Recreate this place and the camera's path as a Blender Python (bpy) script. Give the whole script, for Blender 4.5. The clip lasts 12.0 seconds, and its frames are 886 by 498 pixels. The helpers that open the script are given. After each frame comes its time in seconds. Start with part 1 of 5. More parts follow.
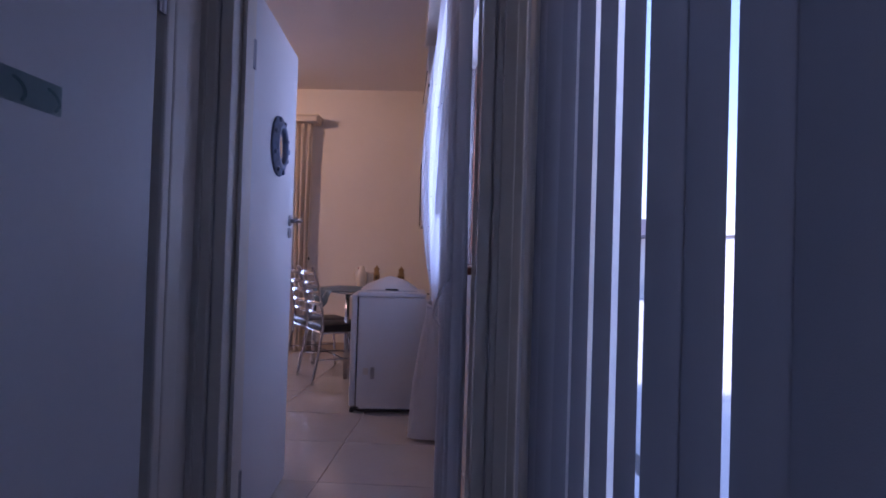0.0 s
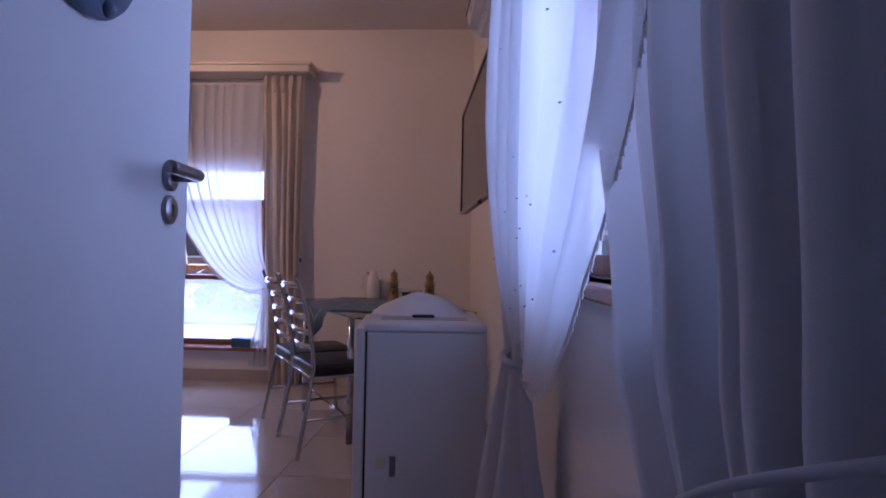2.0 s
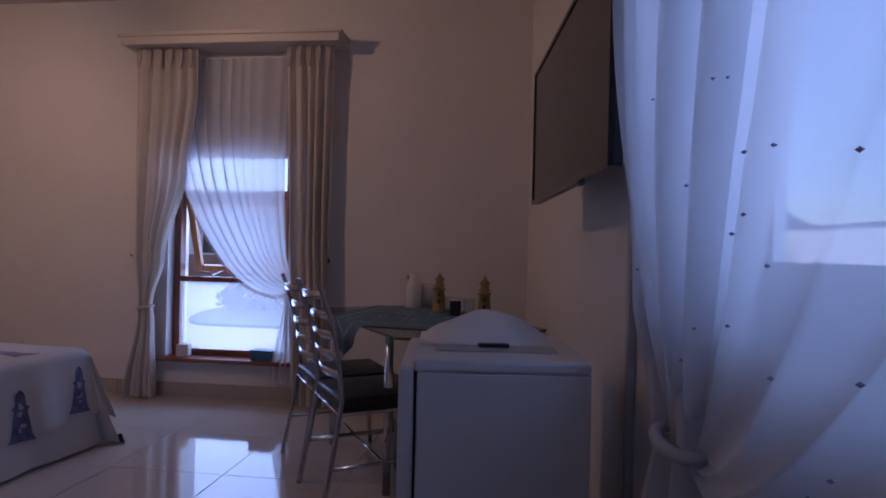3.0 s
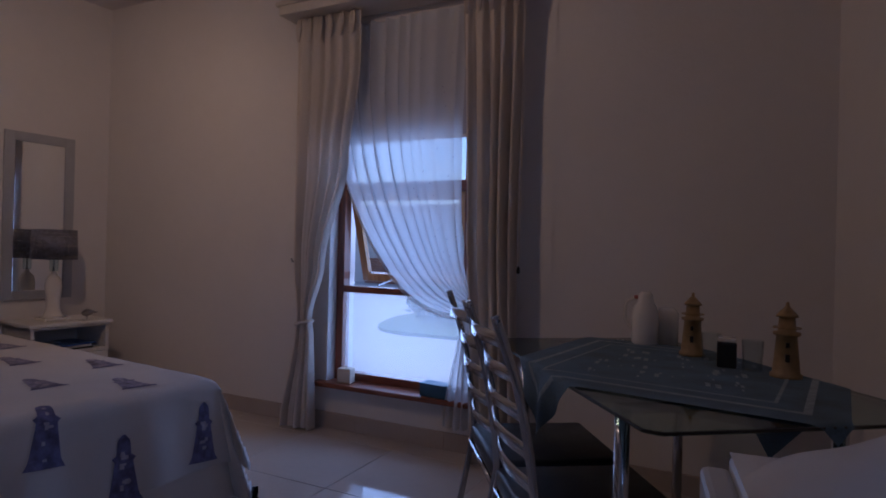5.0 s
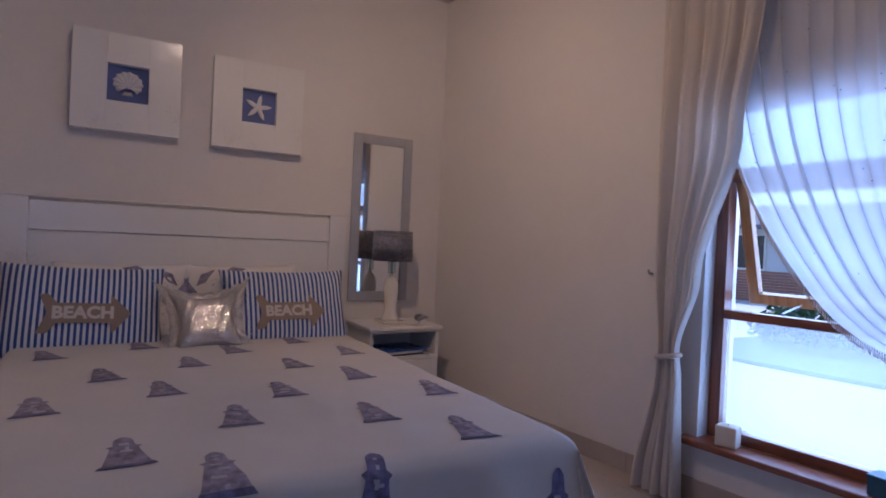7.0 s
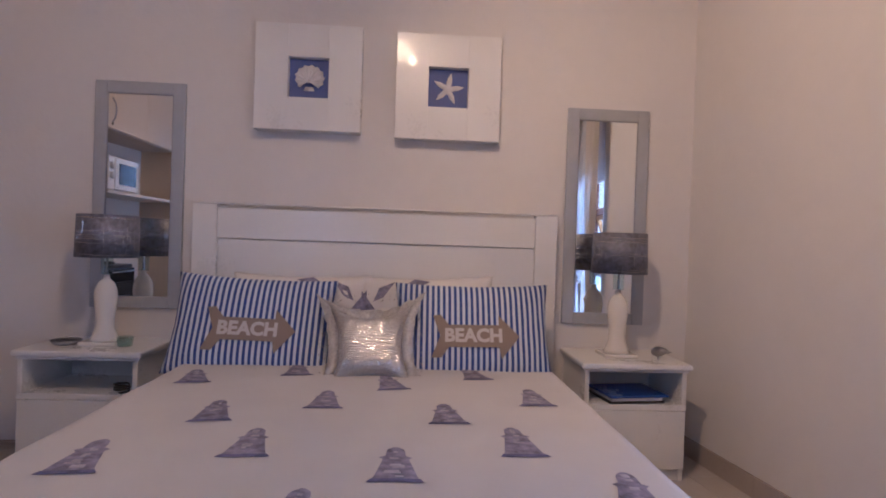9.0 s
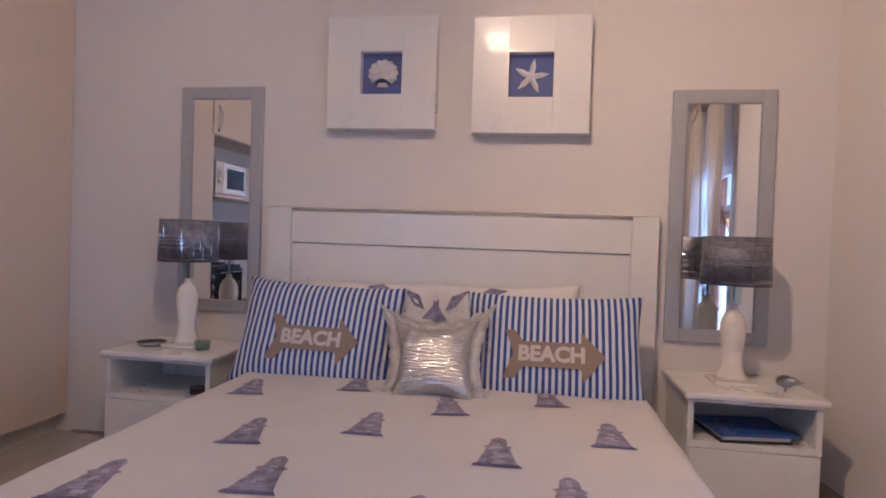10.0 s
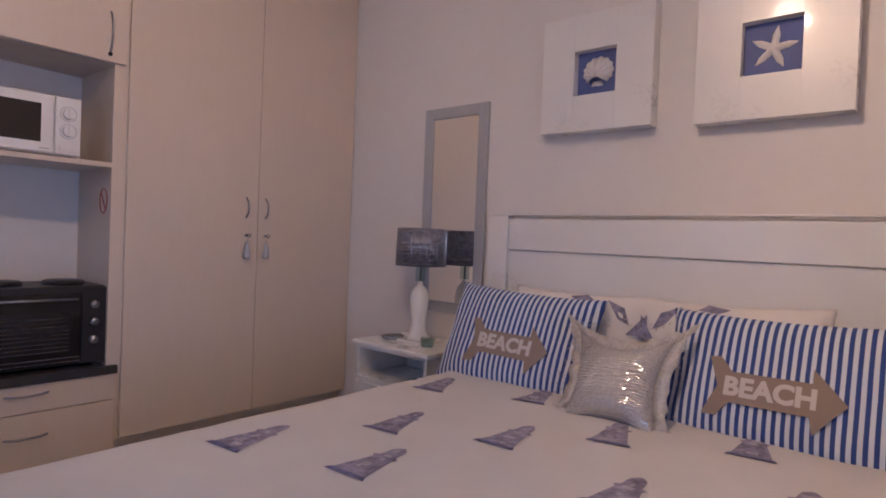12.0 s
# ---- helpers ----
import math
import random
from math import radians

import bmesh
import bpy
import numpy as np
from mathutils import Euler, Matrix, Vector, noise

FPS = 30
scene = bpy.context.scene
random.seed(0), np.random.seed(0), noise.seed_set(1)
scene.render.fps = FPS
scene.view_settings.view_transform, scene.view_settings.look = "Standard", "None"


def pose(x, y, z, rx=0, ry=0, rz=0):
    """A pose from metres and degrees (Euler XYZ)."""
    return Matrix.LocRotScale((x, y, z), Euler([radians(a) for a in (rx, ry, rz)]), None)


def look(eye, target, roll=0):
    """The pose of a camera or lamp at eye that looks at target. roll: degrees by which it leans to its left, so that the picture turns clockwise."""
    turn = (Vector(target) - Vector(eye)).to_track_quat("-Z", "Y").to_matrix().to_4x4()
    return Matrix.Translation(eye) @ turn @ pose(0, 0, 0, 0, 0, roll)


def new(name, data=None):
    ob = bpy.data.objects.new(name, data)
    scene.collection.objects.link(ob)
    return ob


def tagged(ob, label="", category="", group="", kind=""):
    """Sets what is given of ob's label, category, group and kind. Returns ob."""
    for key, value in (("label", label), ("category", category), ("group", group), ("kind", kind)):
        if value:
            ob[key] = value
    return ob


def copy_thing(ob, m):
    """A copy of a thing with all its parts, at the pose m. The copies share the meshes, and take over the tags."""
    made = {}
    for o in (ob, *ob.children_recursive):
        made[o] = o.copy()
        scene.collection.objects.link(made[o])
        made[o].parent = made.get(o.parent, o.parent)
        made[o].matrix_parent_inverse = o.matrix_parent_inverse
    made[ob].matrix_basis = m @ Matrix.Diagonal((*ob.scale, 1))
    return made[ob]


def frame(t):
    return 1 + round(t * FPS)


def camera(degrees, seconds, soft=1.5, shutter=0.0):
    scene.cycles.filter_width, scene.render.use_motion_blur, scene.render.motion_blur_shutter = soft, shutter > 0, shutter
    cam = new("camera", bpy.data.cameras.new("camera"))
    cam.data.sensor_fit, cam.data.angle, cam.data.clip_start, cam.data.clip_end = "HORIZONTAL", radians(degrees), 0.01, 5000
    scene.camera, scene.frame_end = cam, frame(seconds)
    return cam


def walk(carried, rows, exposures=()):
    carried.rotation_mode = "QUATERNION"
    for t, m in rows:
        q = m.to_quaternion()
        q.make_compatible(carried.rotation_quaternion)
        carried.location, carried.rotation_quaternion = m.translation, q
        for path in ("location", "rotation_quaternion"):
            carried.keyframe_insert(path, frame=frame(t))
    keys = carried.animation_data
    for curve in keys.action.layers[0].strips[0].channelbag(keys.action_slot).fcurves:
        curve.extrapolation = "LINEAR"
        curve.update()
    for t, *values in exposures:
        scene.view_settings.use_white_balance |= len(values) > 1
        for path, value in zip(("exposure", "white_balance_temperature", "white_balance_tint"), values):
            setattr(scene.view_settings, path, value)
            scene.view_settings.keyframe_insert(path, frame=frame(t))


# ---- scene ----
# The walk: one eye path through the passage, the doorway and round the room.
cam = camera(74.53, 12.0, 1.8)
ROWS = [
    (0.0, 0.002, -0.004, 1.084, 8.40, 0.90, -1.75),
    (0.5, -0.094, 0.410, 1.092, 8.55, 0.64, -1.62),
    (1.0, -0.216, 0.836, 1.100, 8.45, 0.66, -1.38),
    (1.5, -0.370, 1.273, 1.110, 8.83, 0.45, -1.30),
    (2.0, -0.485, 1.696, 1.115, 9.62, 0.39, -1.18),
    (2.5, -0.628, 2.043, 1.122, 10.49, 0.26, -1.35),
    (4.5, -1.031, 3.251, 1.134, 26.02, -0.03, -1.05),
    (5.0, -1.185, 3.432, 1.127, 31.65, 0.12, -1.44),
    (5.5, -1.388, 3.601, 1.117, 39.54, 0.45, -1.91),
    (6.0, -1.595, 3.584, 1.123, 47.18, -0.04, -2.27),
    (6.5, -1.814, 3.692, 1.133, 54.07, -0.31, -2.56),
    (7.0, -1.972, 3.801, 1.128, 60.55, -0.47, -2.64),
    (7.5, -2.133, 3.970, 1.097, 68.05, -0.17, -2.85),
    (9.5, -2.860, 4.513, 1.133, 92.50, -0.79, -1.81),
    (10.0, -2.979, 4.623, 1.155, 98.94, -1.08, -1.96),
    (10.5, -3.096, 4.739, 1.162, 107.33, -1.11, -1.83),
    (11.0, -3.192, 4.846, 1.144, 116.73, -1.32, -1.80),
    (11.5, -3.223, 4.936, 1.134, 123.30, -0.92, -2.07),
    (12.0, -3.270, 5.100, 1.147, 130.36, -0.94, -2.31),
]
EXPOSURES = [
    (0.0, 1.62, 5500, 41), (1.5, 1.52, 5450, 42), (2.5, 0.75, 5280, 37), (4.5, -0.2, 4950, 26), (5.5, -0.2, 4900, 24),
    (6.5, 0.60, 4880, 22), (7.5, 0.90, 4920, 21), (9.5, 1.84, 4960, 19), (10.5, 1.92, 5060, 18), (12.0, 1.77, 5050, 20),
]
walk(cam, [(t, pose(x, y, z, 90 + pitch, roll, yaw)) for t, x, y, z, yaw, pitch, roll in ROWS], EXPOSURES)

# ---- world and light ----
world = bpy.data.worlds.new("sky")
scene.world = world
world.use_nodes = True
wn = world.node_tree
sky = wn.nodes.new("ShaderNodeTexSky")
sky.sky_type, sky.sun_disc = "NISHITA", False
SUN_UP, SUN_ROUND = radians(48), radians(290)
sky.sun_elevation, sky.sun_rotation = SUN_UP, SUN_ROUND
background = next(n for n in wn.nodes if n.type == "BACKGROUND")
background.inputs["Strength"].default_value = 0.15
wn.links.new(sky.outputs[0], background.inputs[0])

sun = new("sun", bpy.data.lights.new("sun", "SUN"))
sun.data.energy, sun.data.angle, sun.data.color = 2.4, radians(8), (1.0, 0.95, 0.88)
sun.matrix_world = look((math.sin(SUN_ROUND) * 50, math.cos(SUN_ROUND) * 50, 50 * math.tan(SUN_UP)), (0, 0, 0))


def area(name, m, sx, sy, watts, colour):
    ob = new(name, bpy.data.lights.new(name, "AREA"))
    ob.data.shape, ob.data.size, ob.data.size_y, ob.data.energy, ob.data.color = "RECTANGLE", sx, sy, watts, colour
    ob.matrix_world = m
    return ob


FA = pose(0, 0, 0, 0, 0, 5.8)     # frame of the window wall and the doorway
FC = pose(0, 0, 0, 0, 0, 12.3)     # frame of the wall with the television
WINDOW_DAY = area("window_light", FA @ pose(-2.61, 6.95, 1.1, -90, 0, 0), 0.9, 1.6, 12, (0.55, 0.72, 1.0))
SIDE_DAY = area("side_window_light", FC @ pose(0.72, 3.1, 1.65, 90, 0, 90), 1.35, 1.2, 8, (0.55, 0.72, 1.0))
PASSAGE_DAY = area("passage_window_light", FA @ pose(0.27, 1.12, 0, 0, 0, 9.7) @ pose(0.55, -1.1, 2.1, 90, 0, 90), 3.0, 0.45, 5.2, (0.6, 0.7, 1.0))
LAMP = new("ceiling_lamp_light", bpy.data.lights.new("ceiling_lamp_light", "POINT"))
LAMP.data.shadow_soft_size, LAMP.data.energy, LAMP.data.color = 0.09, 9, (1.0, 0.63, 0.32)
LAMP.matrix_world = pose(-3.72, 4.25, 2.82)
# three unseen spots added at the ceiling lamp to warm the walls: where each points
GLOW_AIMS = [tuple(FA @ Vector((-4.9, 6.52, 1.2))), tuple(FA @ Vector((-1.2, 6.52, 1.8))), (-5.0, 2.3, 1.2)]
for aim, watts in zip(GLOW_AIMS, (25, 20, 11)):
    spot = new("wall_glow_light", bpy.data.lights.new("wall_glow_light", "SPOT"))
    spot.data.energy, spot.data.color, spot.data.shadow_soft_size = watts, (1.0, 0.60, 0.28), 0.03
    spot.data.spot_size, spot.data.spot_blend = radians(115), 1.0
    way = (Vector(aim) - Vector((-3.72, 4.25, 2.80))).normalized()
    spot.matrix_world = look(Vector((-3.72, 4.25, 2.80)) + way * 0.20, aim)

# ---- materials ----
def material(name, colour, rough=0.5, metal=0.0, vary=0.06, scale=3.0, bump=0.0, bump_scale=60.0, coat=0.0, transmission=0.0):
    """A surface with two scales of variation in its colour and gloss, and a fine relief."""
    m = bpy.data.materials.new(name)
    m.use_nodes = True
    nt = m.node_tree
    b = nt.nodes["Principled BSDF"]
    b.inputs["Base Color"].default_value = (*colour, 1)
    b.inputs["Roughness"].default_value, b.inputs["Metallic"].default_value = rough, metal
    b.inputs["Coat Weight"].default_value, b.inputs["Transmission Weight"].default_value = coat, transmission
    co = nt.nodes.new("ShaderNodeTexCoord")
    if vary:
        big, fine = nt.nodes.new("ShaderNodeTexNoise"), nt.nodes.new("ShaderNodeTexNoise")
        big.inputs["Scale"].default_value, big.inputs["Detail"].default_value = scale, 5
        fine.inputs["Scale"].default_value, fine.inputs["Detail"].default_value = scale * 14, 3
        both = nt.nodes.new("ShaderNodeMath")
        both.operation = "MULTIPLY_ADD"
        both.inputs[1].default_value = 0.35
        nt.links.new(co.outputs["Object"], big.inputs["Vector"])
        nt.links.new(co.outputs["Object"], fine.inputs["Vector"])
        nt.links.new(fine.outputs[0], both.inputs[0])
        nt.links.new(big.outputs[0], both.inputs[2])
        r = nt.nodes.new("ShaderNodeMapRange")
        r.inputs[1].default_value, r.inputs[2].default_value = 0.35, 1.0
        r.inputs[3].default_value, r.inputs[4].default_value = 1 - vary, 1 + vary
        mul = nt.nodes.new("ShaderNodeVectorMath")
        mul.operation, mul.inputs[0].default_value = "SCALE", colour
        nt.links.new(both.outputs[0], r.inputs[0])
        nt.links.new(r.outputs[0], mul.inputs["Scale"])
        nt.links.new(mul.outputs[0], b.inputs["Base Color"])
        rr = nt.nodes.new("ShaderNodeMapRange")
        rr.inputs[1].default_value, rr.inputs[2].default_value = 0.35, 1.0
        rr.inputs[3].default_value, rr.inputs[4].default_value = max(rough * 0.8, 0.01), min(rough * 1.25, 1)
        nt.links.new(both.outputs[0], rr.inputs[0])
        nt.links.new(rr.outputs[0], b.inputs["Roughness"])
    if bump:
        n, bp = nt.nodes.new("ShaderNodeTexNoise"), nt.nodes.new("ShaderNodeBump")
        n.inputs["Scale"].default_value, n.inputs["Detail"].default_value = bump_scale, 4
        bp.inputs["Strength"].default_value, bp.inputs["Distance"].default_value = bump, 0.003
        nt.links.new(co.outputs["Object"], n.inputs["Vector"])
        nt.links.new(n.outputs[0], bp.inputs["Height"])
        nt.links.new(bp.outputs[0], b.inputs["Normal"])
    return m


def grain(name, dark, light, along, rough, stretch=14.0, coat=0.0):
    """Wood or laminate: a grain drawn out along one axis."""
    m = material(name, light, rough, vary=0.0, coat=coat)
    nt = m.node_tree
    b = nt.nodes["Principled BSDF"]
    co, mp, n = nt.nodes.new("ShaderNodeTexCoord"), nt.nodes.new("ShaderNodeMapping"), nt.nodes.new("ShaderNodeTexNoise")
    mp.inputs["Scale"].default_value = [1.2 if k == along else stretch for k in range(3)]
    n.inputs["Scale"].default_value, n.inputs["Detail"].default_value, n.inputs["Distortion"].default_value = 3.0, 7, 0.6
    ramp = nt.nodes.new("ShaderNodeValToRGB")
    ramp.color_ramp.elements[0].color, ramp.color_ramp.elements[1].color = (*dark, 1), (*light, 1)
    ramp.color_ramp.elements[0].position, ramp.color_ramp.elements[1].position = 0.3, 0.65
    bp = nt.nodes.new("ShaderNodeBump")
    bp.inputs["Strength"].default_value, bp.inputs["Distance"].default_value = 0.15, 0.001
    nt.links.new(co.outputs["Object"], mp.inputs[0])
    nt.links.new(mp.outputs[0], n.inputs["Vector"])
    nt.links.new(n.outputs[0], ramp.inputs[0])
    nt.links.new(ramp.outputs[0], b.inputs["Base Color"])
    nt.links.new(n.outputs[0], bp.inputs["Height"])
    nt.links.new(bp.outputs[0], b.inputs["Normal"])
    return m


def cloth(name, colour, through_light=0.3, clear=0.0, weave=900.0, rough=0.9):
    """Woven cloth that lets some light through; a sheer one is partly clear between its threads."""
    m = material(name, colour, rough, vary=0.05, scale=5, bump=0.25, bump_scale=weave)
    nt = m.node_tree
    b, out = nt.nodes["Principled BSDF"], nt.nodes["Material Output"]
    b.inputs["Sheen Weight"].default_value = 0.15
    tr, mix = nt.nodes.new("ShaderNodeBsdfTranslucent"), nt.nodes.new("ShaderNodeMixShader")
    tr.inputs["Color"].default_value = (*colour, 1)
    mix.inputs[0].default_value = through_light
    nt.links.new(b.outputs[0], mix.inputs[1])
    nt.links.new(tr.outputs[0], mix.inputs[2])
    last = mix
    if clear:
        cl, mix2 = nt.nodes.new("ShaderNodeBsdfTransparent"), nt.nodes.new("ShaderNodeMixShader")
        mix2.inputs[0].default_value = clear
        nt.links.new(mix.outputs[0], mix2.inputs[1])
        nt.links.new(cl.outputs[0], mix2.inputs[2])
        last = mix2
    nt.links.new(last.outputs[0], out.inputs["Surface"])
    return m


def striped(name, axis, period, a, b_colour, share=0.5):
    m = material(name, a, 0.85, vary=0.0, bump=0.3, bump_scale=700)
    nt = m.node_tree
    b = nt.nodes["Principled BSDF"]
    co, sp = nt.nodes.new("ShaderNodeTexCoord"), nt.nodes.new("ShaderNodeSeparateXYZ")
    div, fr, gt, mix = (nt.nodes.new("ShaderNodeMath") for _ in range(3)), None, None, nt.nodes.new("ShaderNodeMix")
    d, f, g = div
    d.operation, f.operation, g.operation = "DIVIDE", "FRACT", "GREATER_THAN"
    d.inputs[1].default_value, g.inputs[1].default_value = period, share
    mix.data_type = "RGBA"
    mix.inputs[6].default_value, mix.inputs[7].default_value = (*a, 1), (*b_colour, 1)
    nt.links.new(co.outputs["Object"], sp.inputs[0])
    nt.links.new(sp.outputs[axis], d.inputs[0])
    nt.links.new(d.outputs[0], f.inputs[0])
    nt.links.new(f.outputs[0], g.inputs[0])
    nt.links.new(g.outputs[0], mix.inputs[0])
    nt.links.new(mix.outputs[2], b.inputs["Base Color"])
    return m


def pane_glass(name, tint=(1, 1, 1), rough=0.0, haze_share=0.0):
    m = bpy.data.materials.new(name)
    m.use_nodes = True
    nt = m.node_tree
    nt.nodes.remove(nt.nodes["Principled BSDF"])
    out, tr, gl, mix, fr = (nt.nodes.get("Material Output"), nt.nodes.new("ShaderNodeBsdfTransparent"), nt.nodes.new("ShaderNodeBsdfGlossy"),
                            nt.nodes.new("ShaderNodeMixShader"), nt.nodes.new("ShaderNodeLayerWeight"))
    fr.inputs["Blend"].default_value = 0.5
    power, share = nt.nodes.new("ShaderNodeMath"), nt.nodes.new("ShaderNodeMath")
    power.operation, power.inputs[1].default_value = "POWER", 5.0
    share.operation, share.inputs[1].default_value, share.inputs[2].default_value = "MULTIPLY_ADD", 0.96, 0.04
    nt.links.new(fr.outputs["Facing"], power.inputs[0])
    nt.links.new(power.outputs[0], share.inputs[0])
    tr.inputs[0].default_value, gl.inputs["Roughness"].default_value = (*tint, 1), rough
    nt.links.new(share.outputs[0], mix.inputs[0])
    nt.links.new(tr.outputs[0], mix.inputs[1])
    nt.links.new(gl.outputs[0], mix.inputs[2])
    last = mix
    # a translucent share mixed in as haze, paling the view through the pane
    if haze_share:
        haze, veil = nt.nodes.new("ShaderNodeBsdfTranslucent"), nt.nodes.new("ShaderNodeMixShader")
        haze.inputs["Color"].default_value, veil.inputs[0].default_value = (0.8, 0.8, 0.8, 1), haze_share
        nt.links.new(mix.outputs[0], veil.inputs[1])
        nt.links.new(haze.outputs[0], veil.inputs[2])
        last = veil
    nt.links.new(last.outputs[0], out.inputs["Surface"])
    return m


WALL = material("wall_paint", (0.70, 0.67, 0.65), 0.75, vary=0.05, scale=1.2, bump=0.35, bump_scale=45)
CEILING = material("ceiling_paint", (0.66, 0.62, 0.60), 0.85, vary=0.04, scale=1.0, bump=0.2, bump_scale=60)
WHITE = material("white_enamel", (0.74, 0.73, 0.72), 0.3, vary=0.03, scale=4, bump=0.06, bump_scale=30, coat=0.2)
DOORPAINT = material("door_paint", (0.70, 0.70, 0.71), 0.42, vary=0.04, scale=2, bump=0.1, bump_scale=40)
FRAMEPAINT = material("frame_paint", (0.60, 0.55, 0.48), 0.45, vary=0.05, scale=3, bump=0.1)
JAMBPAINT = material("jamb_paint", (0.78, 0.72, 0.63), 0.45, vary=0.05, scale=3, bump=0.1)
TILE = material("polished_porcelain", (0.50, 0.45, 0.41), 0.07, vary=0.07, scale=2.5, bump=0.02, bump_scale=6, coat=0.3)
GROUT = material("grout", (0.10, 0.09, 0.08), 0.9, vary=0.2)
SKIRT = material("skirting_tile", (0.42, 0.36, 0.32), 0.2, vary=0.08, scale=5)
WOOD = grain("stained_window_wood", (0.10, 0.028, 0.012), (0.24, 0.075, 0.03), 0, 0.35, coat=0.3)
WOODV = grain("stained_window_stile", (0.10, 0.028, 0.012), (0.24, 0.075, 0.03), 2, 0.35, coat=0.3)
VENTWOOD = grain("golden_varnished_wood", (0.28, 0.12, 0.03), (0.45, 0.22, 0.07), 2, 0.35, coat=0.4)
LAMINATE = grain("pale_maple_laminate", (0.615, 0.520, 0.425), (0.63, 0.535, 0.44), 2, 0.38, stretch=22)
# the same maple laminate, its colour darkened for the shade inside the niches
LAMINATE_SHADED = grain("maple_laminate_shaded", (0.42, 0.36, 0.32), (0.50, 0.44, 0.39), 0, 0.5, stretch=30)
WORKTOP = material("dark_worktop", (0.035, 0.035, 0.04), 0.35, vary=0.2, scale=20)
CHROME = material("chrome", (0.50, 0.51, 0.55), 0.14, 1.0, vary=0.03, scale=10)
BRUSHED = material("brushed_steel", (0.36, 0.36, 0.38), 0.32, 1.0, vary=0.06, scale=20)
BLACK = material("black_plastic", (0.012, 0.012, 0.014), 0.35, vary=0.15, scale=20)
GLOSSBLACK = material("gloss_black_glass", (0.006, 0.006, 0.008), 0.06, vary=0.1)
SCREEN = material("tv_screen", (0.012, 0.012, 0.014), 0.16, vary=0.0)
LEATHER = material("black_vinyl", (0.012, 0.012, 0.014), 0.38, vary=0.2, scale=8, bump=0.4, bump_scale=220)
FRIDGE = material("fridge_enamel", (0.62, 0.63, 0.65), 0.35, vary=0.03, scale=3, bump=0.12, bump_scale=300)
SHEER = cloth("sheer_voile", (0.80, 0.82, 0.86), 0.5, 0.29, 1500)
VOILE = cloth("cream_curtain", (0.66, 0.60, 0.54), 0.25, 0.0, 900)
WHITEVOILE = cloth("white_voile_curtain", (0.64, 0.63, 0.66), 0.28, 0.0, 900)
BLIND = cloth("roller_blind_cloth", (0.42, 0.39, 0.39), 0.03, 0.0, 700)
SLAT = cloth("vertical_blind_cloth", (0.22, 0.22, 0.245), 0.10, 0.0, 500)
SPREAD = cloth("white_bedspread", (0.59, 0.57, 0.57), 0.0, 0.0, 500)
SHEET = cloth("white_valance", (0.70, 0.67, 0.66), 0.0, 0.0, 300)
PILLOWCASE = cloth("white_pillowcase", (0.72, 0.69, 0.67), 0.0, 0.0, 600)
STRIPES = striped("blue_white_stripes", 0, 0.0262, (0.62, 0.66, 0.74), (0.035, 0.07, 0.26), 0.5)
TAUPE = cloth("taupe_felt", (0.27, 0.21, 0.17), 0.0, 0.0, 400)
LETTER = cloth("white_felt", (0.56, 0.52, 0.49), 0.0, 0.0, 400)
PRINT = material("slate_blue_print", (0.25, 0.235, 0.34), 0.85, vary=0.75, scale=34, bump=0.2, bump_scale=500)
PRINTDARK = material("indigo_print", (0.13, 0.13, 0.26), 0.85, vary=0.8, scale=30, bump=0.2, bump_scale=500)
BAND = material("pale_print", (0.40, 0.38, 0.47), 0.85, vary=0.45, scale=30)
SILVER = material("silver_sequin_cloth", (0.50, 0.48, 0.47), 0.5, 0.3, vary=0.25, scale=90, bump=0.8, bump_scale=180)
SEQUIN = material("sequin", (0.72, 0.71, 0.70), 0.2, 1.0, vary=0.1)
PORCELAIN = material("white_porcelain", (0.78, 0.74, 0.68), 0.15, vary=0.02, coat=0.5)
SHADE = material("silver_thread_shade", (0.20, 0.20, 0.25), 0.45, 0.35, vary=0.5, scale=40, bump=0.8, bump_scale=130)
MIRROR = material("mirror", (0.82, 0.84, 0.85), 0.015, 1.0, vary=0.0)
MIRRORFRAME = material("silver_painted_frame", (0.42, 0.43, 0.46), 0.4, 0.2, vary=0.06, scale=20)
BOXBLUE = material("blue_backing", (0.10, 0.13, 0.33), 0.6, vary=0.12, scale=14)
SHELL = material("bleached_shell", (0.70, 0.68, 0.68), 0.6, vary=0.12, scale=30, bump=0.5, bump_scale=120)
GLASS = pane_glass("window_glass", (0.93, 0.96, 0.97))
# lower pane: the haze over the view is put into the glass itself
HAZYGLASS = pane_glass("hazy_window_glass", (0.93, 0.96, 0.97), 0.0, 0.16)
TABLEGLASS = pane_glass("table_glass", (0.80, 0.88, 0.88))
BLUECLOTH = material("blue_printed_cloth", (0.10, 0.16, 0.23), 0.85, vary=0.5, scale=9, bump=0.3, bump_scale=400)
PALECLOTH = material("pale_cloth_print", (0.28, 0.34, 0.40), 0.85, vary=0.4, scale=30)
GOLD = material("ochre_ceramic", (0.30, 0.20, 0.09), 0.45, vary=0.3, scale=40)
FOLDER = material("blue_plastic", (0.03, 0.08, 0.32), 0.25, vary=0.05)
BLUEBOX = material("blue_card", (0.03, 0.10, 0.18), 0.5, vary=0.15, scale=20)
CANDLE = material("cream_wax", (0.62, 0.55, 0.45), 0.5, vary=0.05)
PORTHOLE = material("weathered_blue_paint", (0.12, 0.16, 0.25), 0.5, vary=0.5, scale=18, bump=0.5, bump_scale=70)
RED = material("red_ink", (0.30, 0.07, 0.05), 0.6, vary=0.05)
